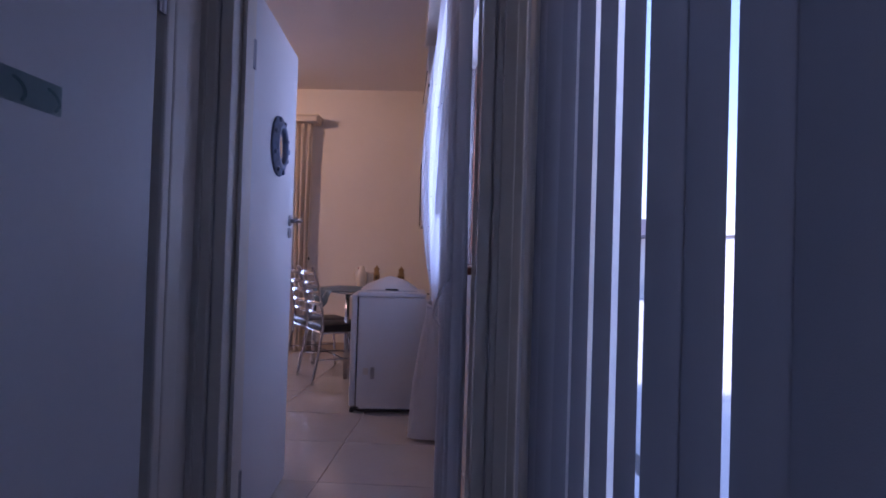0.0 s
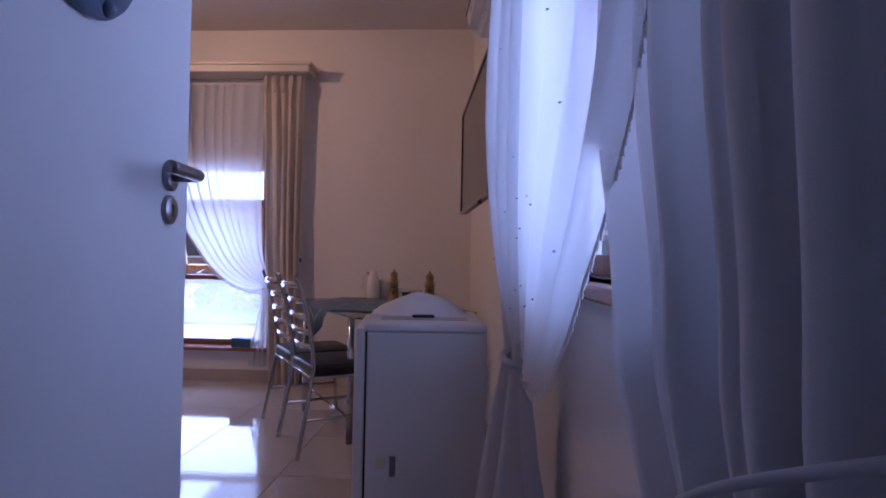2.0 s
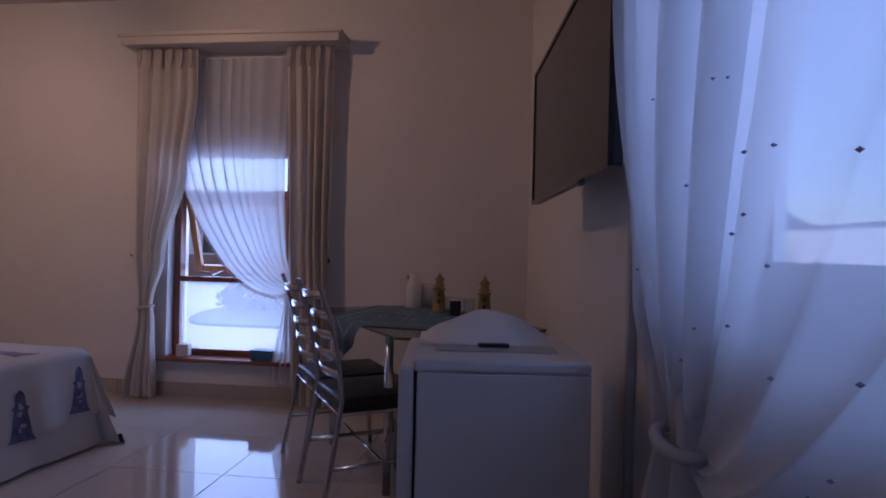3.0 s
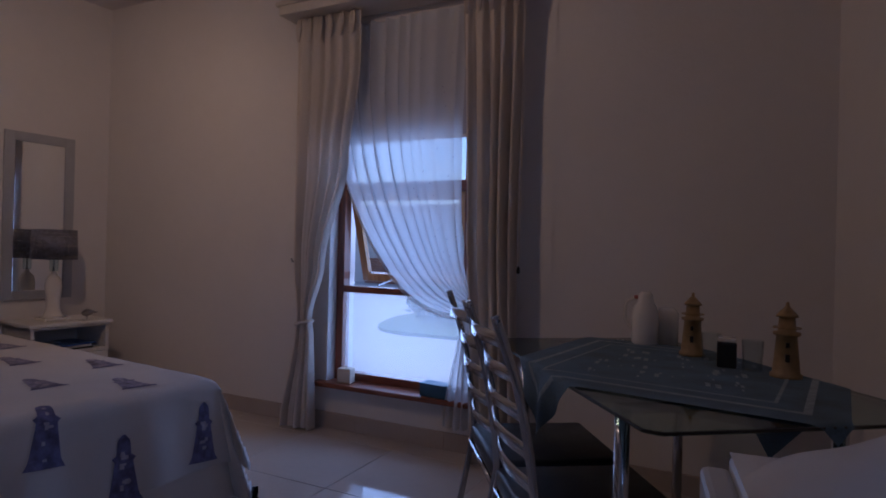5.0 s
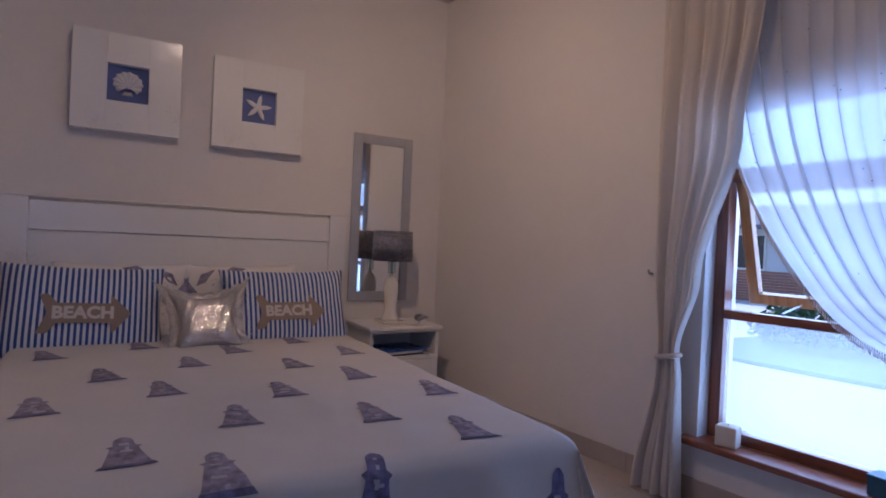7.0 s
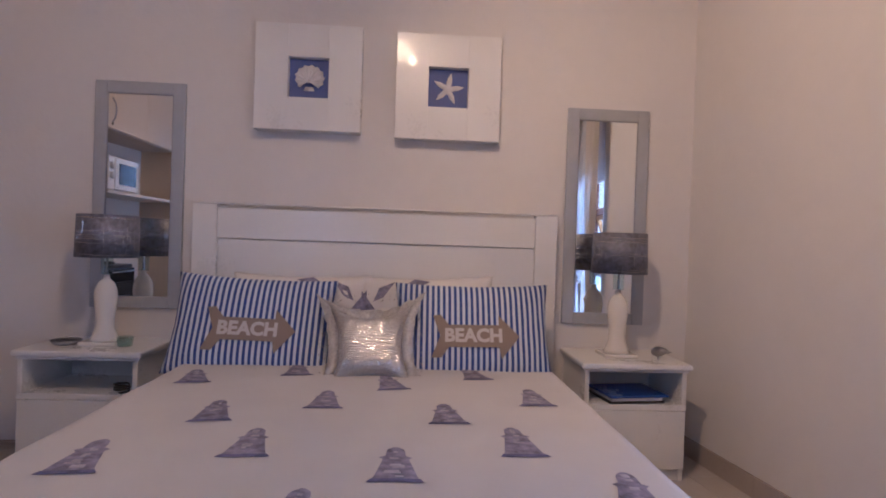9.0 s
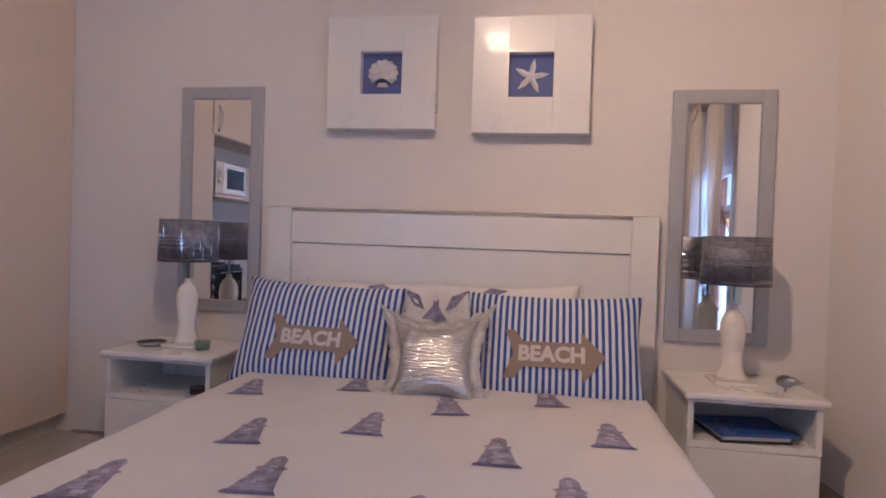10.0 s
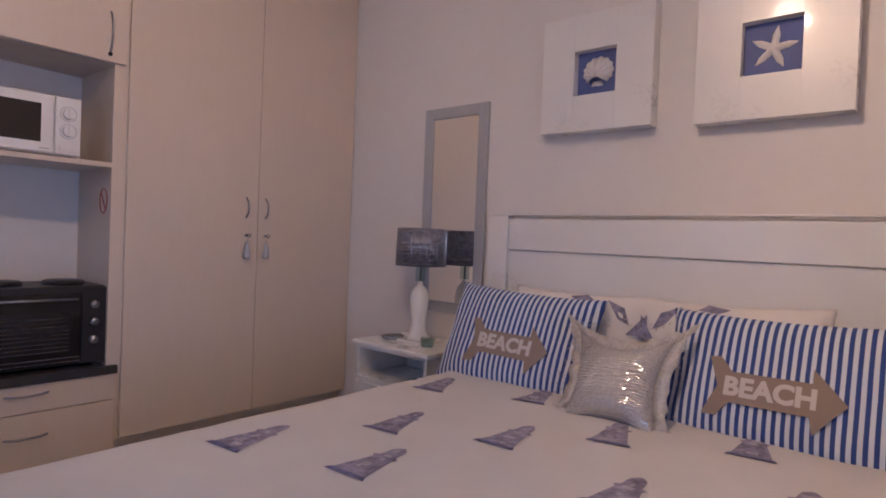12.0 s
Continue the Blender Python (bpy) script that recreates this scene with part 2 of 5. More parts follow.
GRASS = material("lawn", (0.09, 0.14, 0.06), 0.9, vary=0.35, scale=2, bump=0.8, bump_scale=60)
PAVING = material("concrete_paving", (0.52, 0.52, 0.51), 0.8, vary=0.12, scale=0.7, bump=0.3, bump_scale=30)
LEAF = material("leaf_green", (0.05, 0.09, 0.035), 0.6, vary=0.4, scale=8)
BARK = material("bark", (0.12, 0.09, 0.06), 0.9, vary=0.3)
BRICKWALL = material("far_brick", (0.30, 0.14, 0.09), 0.85, vary=0.2, scale=4, bump=0.4, bump_scale=20)
RENDERWALL = material("plastered_wall", (0.55, 0.52, 0.50), 0.8, vary=0.06, scale=1)
ROOF = material("roof_sheet", (0.12, 0.10, 0.11), 0.6, vary=0.15, scale=2)
LAMPGLASS = bpy.data.materials.new("lit_opal_glass")
LAMPGLASS.use_nodes = True
LAMPGLASS.node_tree.nodes["Principled BSDF"].inputs["Emission Color"].default_value = (1.0, 0.75, 0.5, 1)
LAMPGLASS.node_tree.nodes["Principled BSDF"].inputs["Emission Strength"].default_value = 3.0


# ---- making meshes ----
def mesh_object(name, bm, mat, parent=None, m=None, smooth=False):
    me = bpy.data.meshes.new(name)
    bm.normal_update()
    bm.to_mesh(me)
    bm.free()
    for mt in (mat if isinstance(mat, (list, tuple)) else [mat]):
        me.materials.append(mt)
    if smooth:
        for p in me.polygons:
            p.use_smooth = True
    ob = new(name, me)
    ob.parent = parent
    if m is not None:
        ob.matrix_basis = m
    return ob


def part(name, bm, mat, parent, label="", m=None, smooth=False, kind=""):
    return tagged(mesh_object(name, bm, mat, parent, m, smooth), label, kind=kind)


def thing(name, m, label, category, group=""):
    ob = new(name)
    ob.empty_display_size = 0.1
    ob.matrix_basis = m
    return tagged(ob, label, category, group)


def structure(name, bm, mat, label, category, m=None, smooth=False):
    return tagged(mesh_object(name, bm, mat, None, m, smooth), label, category, kind="structure")


def box(bm, a, b, bevel=0.0, seg=2):
    a, b = [min(p, q) for p, q in zip(a, b)], [max(p, q) for p, q in zip(a, b)]
    r = bmesh.ops.create_cube(bm, size=1.0)
    vs = r["verts"]
    for v in vs:
        v.co = Vector([(a[k] + b[k]) / 2 + v.co[k] * (b[k] - a[k]) for k in range(3)])
    if bevel:
        es = list({e for v in vs for e in v.link_edges})
        bmesh.ops.bevel(bm, geom=es, offset=bevel, segments=seg, affect="EDGES", profile=0.5)
    return bm


def boxes(*spans, bevel=0.0, seg=2):
    bm = bmesh.new()
    for a, b in spans:
        box(bm, a, b, bevel, seg)
    return bm


def lathe(profile, seg=32, bm=None, at=(0, 0, 0)):
    bm = bm or bmesh.new()
    rings = []
    for r, z in profile:
        rings.append([bm.verts.new((at[0] + r * math.cos(2 * math.pi * k / seg), at[1] + r * math.sin(2 * math.pi * k / seg), at[2] + z)) for k in range(seg)])
    for a, b in zip(rings, rings[1:]):
        for k in range(seg):
            bm.faces.new((a[k], a[(k + 1) % seg], b[(k + 1) % seg], b[k]))
    if profile[0][0] > 1e-5:
        bm.faces.new(rings[0][::-1])
    if profile[-1][0] > 1e-5:
        bm.faces.new(rings[-1])
    bmesh.ops.remove_doubles(bm, verts=bm.verts, dist=1e-6)
    return bm


def tube(points, r, seg=10, bm=None, closed=False):
    """A round bar through the points, of one radius or of one for each point."""
    bm = bm or bmesh.new()
    pts = [Vector(p) for p in points]
    n = len(pts)
    radii = r if isinstance(r, (list, tuple)) else [r] * n
    rings, up = [], None
    for k, p in enumerate(pts):
        d = (pts[(k + 1) % n] - pts[k - 1]) if closed else (pts[min(k + 1, n - 1)] - pts[max(k - 1, 0)])
        d.normalize()
        side = d.cross(up if up is not None and abs(d.dot(up)) < 0.95 else (Vector((0, 0, 1)) if abs(d.z) < 0.9 else Vector((1, 0, 0)))).normalized()
        up = side.cross(d).normalized()
        rings.append([bm.verts.new(p + radii[k] * (math.cos(2 * math.pi * j / seg) * side + math.sin(2 * math.pi * j / seg) * up)) for j in range(seg)])
    pairs = list(zip(rings, rings[1:])) + ([(rings[-1], rings[0])] if closed else [])
    for a, b in pairs:
        for j in range(seg):
            bm.faces.new((a[j], a[(j + 1) % seg], b[(j + 1) % seg], b[j]))
    if not closed:
        bm.faces.new(rings[0][::-1])
        bm.faces.new(rings[-1])
    return bm


def sheet(nu, nv, f, bm=None):
    """A surface over the unit square."""
    bm = bm or bmesh.new()
    g = [[bm.verts.new(f(i / nu, j / nv)) for j in range(nv + 1)] for i in range(nu + 1)]
    for i in range(nu):
        for j in range(nv):
            bm.faces.new((g[i][j], g[i + 1][j], g[i + 1][j + 1], g[i][j + 1]))
    return bm


def prism(outline, z0, z1, bm=None, bevel=0.0):
    bm = bm or bmesh.new()
    lo, hi = [bm.verts.new((x, y, z0)) for x, y in outline], [bm.verts.new((x, y, z1)) for x, y in outline]
    n = len(outline)
    fs = [bm.faces.new(lo[::-1]), bm.faces.new(hi)] + [bm.faces.new((lo[k], lo[(k + 1) % n], hi[(k + 1) % n], hi[k])) for k in range(n)]
    if bevel:
        bmesh.ops.bevel(bm, geom=list({e for f in fs[:2] for e in f.edges}), offset=bevel, segments=2, affect="EDGES")
    return bm


def spline(points, n=8):
    """Points on a smooth line through the given ones."""
    p = [Vector(q) for q in points]
    out = []
    for k in range(len(p) - 1):
        a, b, c, d = p[max(k - 1, 0)], p[k], p[k + 1], p[min(k + 2, len(p) - 1)]
        for j in range(n):
            t = j / n
            out.append(0.5 * ((2 * b) + (c - a) * t + (2 * a - 5 * b + 4 * c - d) * t * t + (3 * b - a - 3 * c + d) * t ** 3))
    return out + [p[-1]]


def wall_with_holes(u0, u1, z0, z1, d0, d1, holes, axis):
    """A wall along x (axis 0) or y (axis 1) from u0 to u1, d0 to d1 thick, with holes (u, u, z, z)."""
    us = sorted({u0, u1, *[h[0] for h in holes], *[h[1] for h in holes]})
    zs = sorted({z0, z1, *[h[2] for h in holes], *[h[3] for h in holes]})
    bm = bmesh.new()
    solid = lambda i, j: 0 <= i < len(us) - 1 and 0 <= j < len(zs) - 1 and not any(
        h[0] <= us[i] and us[i + 1] <= h[1] and h[2] <= zs[j] and zs[j + 1] <= h[3] for h in holes)
    P = lambda u, d, z: (u, d, z) if axis == 0 else (d, u, z)
    quad = lambda *c: bm.faces.new([bm.verts.new(P(*q)) for q in c])
    for i in range(len(us) - 1):
        for j in range(len(zs) - 1):
            if not solid(i, j):
                continue
            a, b, c, d = us[i], us[i + 1], zs[j], zs[j + 1]
            quad((a, d0, c), (b, d0, c), (b, d0, d), (a, d0, d))
            quad((a, d1, c), (a, d1, d), (b, d1, d), (b, d1, c))
            if not solid(i - 1, j):
                quad((a, d0, c), (a, d0, d), (a, d1, d), (a, d1, c))
            if not solid(i + 1, j):
                quad((b, d0, c), (b, d1, c), (b, d1, d), (b, d0, d))
            if not solid(i, j - 1):
                quad((a, d0, c), (a, d1, c), (b, d1, c), (b, d0, c))
            if not solid(i, j + 1):
                quad((a, d0, d), (b, d0, d), (b, d1, d), (a, d1, d))
    bmesh.ops.remove_doubles(bm, verts=bm.verts, dist=1e-5)
    bmesh.ops.recalc_face_normals(bm, faces=bm.faces)
    return bm

# ---- the room ----
CEIL = 2.96
XB, YW = -5.875, 2.063            # the wall behind the bed; the front of the cupboards
IN_A = lambda x, y, z=0.0: FA @ Vector((x, y, z))

WIN = (-3.07, -2.13, 0.29, 2.50)   # the opening of the tall window
structure("wall_north", wall_with_holes(-5.9, 0.6, 0, CEIL, 6.52, 6.80, [WIN], 0), WALL, "cream painted plaster wall round the tall window", "wall", FA)
structure("wall_west", wall_with_holes(1.0, 6.6, 0, CEIL, XB - 0.2, XB, [], 1), WALL, "white painted plaster wall behind the bed", "wall")
SIDEWIN = (2.52, 3.84, 1.05, 2.35)
structure("wall_east", wall_with_holes(2.04, 6.55, 0, CEIL, 0.335, 0.56, [SIDEWIN], 1), WALL, "cream painted plaster wall with a window and the television", "wall", FC)
structure("wall_south", wall_with_holes(-5.6, 0.20, 0, CEIL, 1.86, 2.04, [(-0.83, 0.065, 0, 2.12)], 0), WALL, "cream painted wall with the open doorway", "wall", FA)

bm = bmesh.new()
prism([(-7.5, -2.5), (1.45, -2.5), (0.28, 1.9), (0.15, 2.2), (-0.80, 6.6), (-0.9, 7.2), (-7.5, 7.2)], CEIL, CEIL + 0.12, bm)
structure("ceiling", bm, CEILING, "smooth white painted ceiling", "ceiling")
bm = bmesh.new()
prism([(-7.5, -2.5), (1.0, -2.5), (1.0, 6.62), (-7.5, 6.62)], -0.12, -0.008, bm)
structure("floor", bm, GROUT, "dark joints under the polished floor tiles", "floor", FA)
FLOOR = bpy.data.objects["floor"]

# passage outside the doorway
structure("passage_wall", boxes(((-1.12, -2.0, 0), (-1.0, 1.86, CEIL))), WALL, "painted passage wall", "wall", FA)
structure("passage_end_wall", boxes(((-1.12, -2.12, 0), (1.3, -2.0, CEIL))), WALL, "painted wall closing the passage", "wall", FA)
FD = FA @ pose(0.27, 1.12, 0, 0, 0, 9.7)      # along the glazed side of the passage, y along it
structure("passage_glazed_wall", wall_with_holes(-3.2, 0.72, 0, CEIL, 0.10, 0.25, [(-2.9, 0.52, 0.02, 2.35)], 1), WALL, "wall of the passage round a wide glazed opening", "wall", FD)

# door frame of the doorway
fr = boxes(((-0.83, 1.85, 0), (-0.79, 2.05, 2.08)), ((0.025, 1.85, 0), (0.065, 2.05, 2.08)), ((-0.83, 1.85, 2.08), (0.065, 2.05, 2.12)), bevel=0.003)
box(fr, (-0.785, 1.92, 0), (-0.772, 1.985, 2.075)); box(fr, (0.009, 1.92, 0), (0.022, 1.985, 2.075))
structure("door_frame", fr, JAMBPAINT, "cream painted wooden door frame with rebate", "door frame", FA)
tr = bmesh.new()
for x0, x1 in ((-0.93, -0.835), (0.07, 0.165)):
    box(tr, (x0, 1.835, 0), (x1, 1.858, 2.2), 0.006)
    box(tr, (x0 + 0.02, 1.822, 0), (x1 - 0.03, 1.834, 2.2), 0.004)
box(tr, (-0.93, 1.835, 2.125), (0.165, 1.858, 2.21), 0.006)
structure("trim", tr, JAMBPAINT, "moulded cream architrave round the doorway", "architrave", FA)


def hinge(parent, m, name="hinge"):
    bm = boxes(((-0.004, -0.017, -0.05), (0.004, 0.017, 0.05)), bevel=0.001)
    tube([(0, 0, -0.052), (0, 0, 0.052)], 0.007, 8, bm)
    return part(name, bm, BRUSHED, parent, "dark steel butt hinge", m)


def lever(parent, m, side=1):
    """A lever handle on a round rose, with a round keyhole plate under it."""
    h = lathe([(0, 0), (0.026, 0), (0.026, 0.007), (0.022, 0.010), (0, 0.010)], 28)
    tube([(0, 0, 0.008), (0, 0, 0.05)], 0.010, 14, h)
    tube(spline([(0, 0, 0.045), (side * 0.012, 0, 0.056), (side * 0.04, 0, 0.058), (side * 0.125, 0, 0.058)], 6), 0.0105, 14, h)
    part("door_handle", h, BRUSHED, parent, "brushed steel lever handle on a round rose", m, True)
    e = lathe([(0, 0), (0.025, 0), (0.025, 0.006), (0.021, 0.009), (0, 0.009)], 28)
    plate = part("keyhole_plate", e, BRUSHED, parent, "round brushed steel keyhole plate", m @ pose(0, -0.058, 0), True)
    k = prism([(-0.0028, -0.012), (0.0028, -0.012), (0.0022, 0.002), (-0.0022, 0.002)], 0.009, 0.0096)
    lathe([(0, 0.009), (0.005, 0.009), (0.005, 0.0096), (0, 0.0096)], 14, k, (0, 0.005, 0))
    part("keyhole", k, BLACK, plate)


# the open door: its hinges at the origin, the leaf along y
door = thing("door", FA @ pose(-0.79, 2.03, 0, 0, 0, 5.5), "white painted wooden door standing open into the bedroom", "door")
leaf = boxes(((-0.04, 0.005, 0.01), (0.0, 0.765, 2.04)), bevel=0.002)
part("leaf", leaf, DOORPAINT, door)
lever(door, pose(0.0, 0.683, 1.238, 90, 0, 90), -1)
lever(door, pose(-0.04, 0.683, 1.238, 90, 0, -90))
for z in (0.26, 1.79):
    hinge(door, pose(0.004, -0.004, z))
strike = boxes(((0.0, -0.011, -0.09), (0.002, 0.011, 0.09)), bevel=0.0005)
part("lock_face", strike, BRUSHED, door, "", pose(-0.02, 0.765, 1.2, 0, 0, 90))

# porthole ornament hung on the leaf
port = thing("porthole_ornament", door.matrix_basis @ pose(0.001, 0.415, 1.54, 90, 0, 90) @ Matrix.Scale(0.86, 4), "round weathered blue porthole ornament with a mirror, on the door", "wall ornament")
part("ring", lathe([(0.088, 0.0), (0.148, 0.0), (0.150, 0.006), (0.146, 0.014), (0.118, 0.018), (0.112, 0.028), (0.094, 0.030), (0.088, 0.024), (0.088, 0.0)], 44), PORTHOLE, port, "", None, True)
part("mirror_disc", lathe([(0, 0.010), (0.089, 0.010), (0.089, 0.014), (0, 0.014)], 44), MIRROR, port, "round mirror glass")
for k in range(8):
    a = math.radians(45 * k + 20)
    part("bolt", lathe([(0, 0), (0.013, 0), (0.013, 0.006), (0.008, 0.012), (0, 0.013)], 12), PORTHOLE, port, "", pose(0.133 * math.cos(a), 0.133 * math.sin(a), 0.014), True)
part("catch", boxes(((0.14, -0.012, 0.004), (0.175, 0.012, 0.022)), bevel=0.003), PORTHOLE, port)

# strike plates on the other jamb
for z0, z1 in ((1.228, 1.283), (1.165, 1.215)):
    ob = structure("strike_plate", boxes(((0.0205, 1.99, z0), (0.0245, 2.015, z1)), ((0.016, 2.0, z0 + .02), (0.022, 2.01, z0 + .05)), bevel=0.0005), BRUSHED, "brushed steel strike plate on the door jamb", "strike plate", FA)

# the second door, folded back along the passage
outer = thing("passage_door", FA @ pose(-0.875, 1.56, 0, 0, 0, 178.5), "grey-white painted outer door folded back along the passage", "door")
part("leaf", boxes(((0.0, 0.012, 0.01), (0.04, 0.83, 2.05)), bevel=0.003), DOORPAINT, outer)
for z in (0.26, 1.79):
    hinge(outer, pose(-0.006, 0.0, z))
part("hook_plate", boxes(((-0.005, 0.36, 1.36), (0.0, 0.53, 1.425)), bevel=0.002), TABLEGLASS, outer, "clear plastic hook plate")
for y in (0.40, 0.49):
    hk = tube(spline([(-0.005, y, 1.41), (-0.022, y, 1.395), (-0.030, y, 1.375), (-0.022, y, 1.362)], 4), 0.0035, 8)
    part("hook", hk, TABLEGLASS, outer, "small clear hook", None, True)

of = boxes(((-0.90, 1.575, 0), (-0.86, 1.62, 2.12)), ((-0.985, 1.62, 0), (-0.86, 1.70, 2.12)), ((-0.96, 1.70, 0), (-0.87, 1.80, 2.12)), bevel=0.008)
structure("outer_door_frame", of, JAMBPAINT, "cream painted moulded frame post", "door frame", FA)

# glazed opening of the passage and its vertical blind
gf = bmesh.new()
for y in (-2.9, -1.75, -0.6, 0.46):
    box(gf, (0.12, y, 0.02), (0.18, y + 0.06, 2.35), 0.004)
box(gf, (0.12, -2.9, 0.02), (0.18, 0.52, 0.08), 0.004); box(gf, (0.12, -2.9, 2.29), (0.18, 0.52, 2.35), 0.004)
slider = thing("window_3", FD, "white framed sliding glass door behind the vertical blind", "sliding door")
slider["kind"] = "structure"
part("frame", gf, FRAMEPAINT, slider)
part("pane", boxes(((0.146, -2.85, 0.07), (0.152, 0.48, 2.3))), GLASS, slider).visible_shadow = False
post = boxes(((-0.01, 0.535, 0), (0.10, 0.60, 2.5)), bevel=0.012)
structure("opening_post", post, JAMBPAINT, "cream painted post at the edge of the glazed opening", "frame post", FD)

vb = thing("vertical_blind", FD, "drawn blue-grey vertical blind over the sliding door", "vertical blind")
part("headrail", boxes(((-0.03, -2.9, 2.42), (0.02, 0.52, 2.47)), bevel=0.004), FRAMEPAINT, vb)
# slats that hang askew and leave slits: their turn, shift along the rail and width
HUNG = {2: (-2, 0, 0.117), 3: (-4, 0, 0.116), 4: (-5, 0, 0.112), 5: (-5, 0, 0.108), 6: (1, -0.004, 0.118), 7: (-4, 0.004, 0.117), 8: (-4, -0.001, 0.117), 9: (2, 0.003, 0.118)}
for k in range(28):
    y = 0.504 - 0.117 * k
    turn, shift, wide = HUNG.get(k, (2 + random.uniform(-1.5, 1.5), 0.0, 0.118))
    bm = sheet(6, 6, lambda u, v: (0.006 * math.sin(math.pi * u), (u - 0.5) * wide, 0.04 + 2.37 * v))
    slat = part("slat", bm, SLAT, vb, "", pose(0.0, y + shift, 0, 0, 0, turn), True)

# ---- the tall window ----
w = thing("window_1", FA, "tall brown wooden window with an open top-hung vent", "window")
w["kind"] = "structure"
x0, x1, z0, z1 = WIN
fr = boxes(((x0, 6.60, z0), (x0 + 0.055, 6.67, z1)), ((x1 - 0.055, 6.60, z0), (x1, 6.67, z1)), bevel=0.004)
part("window_stile", fr, WOODV, w, "dark reddish brown stained wood")
fr = boxes(((x0 + .055, 6.60, z0), (x1 - .055, 6.67, z0 + 0.05)), ((x0 + .055, 6.60, 0.845), (x1 - .055, 6.665, 0.885)), ((x0 + .055, 6.60, z1 - 0.05), (x1 - .055, 6.67, z1)),
           ((x0 + .055, 6.62, 1.475), (x1 - .055, 6.665, 1.54)), bevel=0.004)
part("window_rail", fr, WOOD, w, "dark reddish brown stained wood")
part("pane", boxes(((x0 + .05, 6.633, z0 + .045), (x1 - .05, 6.638, 0.85))), HAZYGLASS, w).visible_shadow = False
part("pane", boxes(((x0 + .05, 6.633, 1.535), (x1 - .05, 6.638, z1 - .045))), GLASS, w).visible_shadow = False
vw, vh = x1 - x0 - 0.125, 0.585
vent = part("vent_frame", boxes(((0, 0, -vh), (0.05, 0.04, 0)), ((vw - .05, 0, -vh), (vw, 0.04, 0)), ((.05, 0, -vh), (vw - .05, 0.04, -vh + .05)), ((.05, 0, -.05), (vw - .05, 0.04, 0)), bevel=0.003),
            VENTWOOD, w, "golden varnished vent frame, propped open", pose(x0 + 0.0625, 6.64, 1.472, 17, 0, 0))
part("pane", boxes(((.045, .018, -vh + .045), (vw - .045, .023, -.045))), GLASS, vent).visible_shadow = False
stay = tube([(x0 + .3, 6.62, .895), (x0 + .3, 6.80, 0.93)], 0.004, 8)
part("window_stay", stay, BRUSHED, w)
structure("window_sill", boxes(((-3.135, 6.455, 0.262), (-2.075, 6.60, 0.292)), bevel=0.007), WOOD, "dark reddish brown wooden window sill", "window sill", FA)
rb = thing("roller_blind", FA, "half-lowered pale roller blind in the tall window", "roller blind")
part("cloth", sheet(8, 8, lambda u, v: (x0 + .012 + (x1 - x0 - .024) * u, 6.555 + 0.002 * math.sin(9 * u), 1.785 + 0.68 * v)), BLIND, rb)
part("bottom_bar", boxes(((x0 + .012, 6.548, 1.770), (x1 - .012, 6.562, 1.790)), bevel=0.003), FRAMEPAINT, rb)
part("roller", tube([(x0 + .01, 6.56, 2.465), (x1 - .01, 6.56, 2.465)], 0.02, 14), FRAMEPAINT, rb)

pel = thing("curtain_pelmet", FA, "cream painted curtain box above the tall window", "pelmet")
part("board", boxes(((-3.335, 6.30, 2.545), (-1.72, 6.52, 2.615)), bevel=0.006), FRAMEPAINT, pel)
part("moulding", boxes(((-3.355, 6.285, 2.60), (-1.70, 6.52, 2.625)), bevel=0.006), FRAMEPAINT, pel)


def curtain(name, m, z_top, z_bot, edges, depth, folds, mat, label, seed, tie=None, hem=0.0, nu=90, nv=70, header=True):
    """A gathered curtain: edges(v) gives its two sides at the height v (0 top, 1 bottom); depth(v) how deep its folds are."""
    rnd = random.Random(seed)
    ph = [rnd.uniform(0, 6.28) for _ in range(6)]

    def f(u, v):
        a, b = edges(v)
        d = depth(v)
        warp = u + 0.025 * math.sin(5 * u + ph[0]) + 0.012 * math.sin(11 * u + 3 * v + ph[1])
        y = d * math.sin(2 * math.pi * folds * warp) + 0.35 * d * math.sin(2 * math.pi * folds * 0.43 * warp + ph[2] + 1.5 * v) + 0.2 * d * math.sin(2 * math.pi * folds * 2.1 * u + ph[3] - 2 * v)
        x = a + (b - a) * u + 0.25 * d * math.cos(2 * math.pi * folds * warp)
        z = z_top + (z_bot - z_top) * v - hem * (0.4 + 0.6 * math.sin(2 * math.pi * folds * warp)) * max(0, v - 0.93)
        return (x, y, z)
    ob = thing(name, m, label, "curtain")
    part("drape", sheet(nu, nv, f), mat, ob, "", None, True)
    if header:
        a, b = edges(0.0)
        h = bmesh.new()
        n = max(3, round(abs(b - a) / 0.075))
        for k in range(n):
            x = a + (b - a) * (k + 0.5) / n
            for s in (-0.012, 0.0, 0.012):
                tube([(x + s * 0.6, -0.012 - abs(s) * 0.3, z_top - 0.01), (x + s, -0.022, z_top - 0.07), (x + s * 0.4, -0.026, z_top - 0.15)], [0.006, 0.010, 0.003], 6, h)
        part("pleated_heading", h, mat, ob, "pinched pleats of the heading", None, True, kind="stuff")
    if tie:
        x, y, z, r = tie
        t = bmesh.new()
        ring = [(x + r * math.cos(a), y + r * 0.75 * math.sin(a), z + 0.012 * math.cos(a)) for a in [2 * math.pi * k / 20 for k in range(20)]]
        tube(ring, 0.012, 8, t, closed=True)
        part("tieback", t, mat, ob, "cloth tieback", None, True)
    return ob


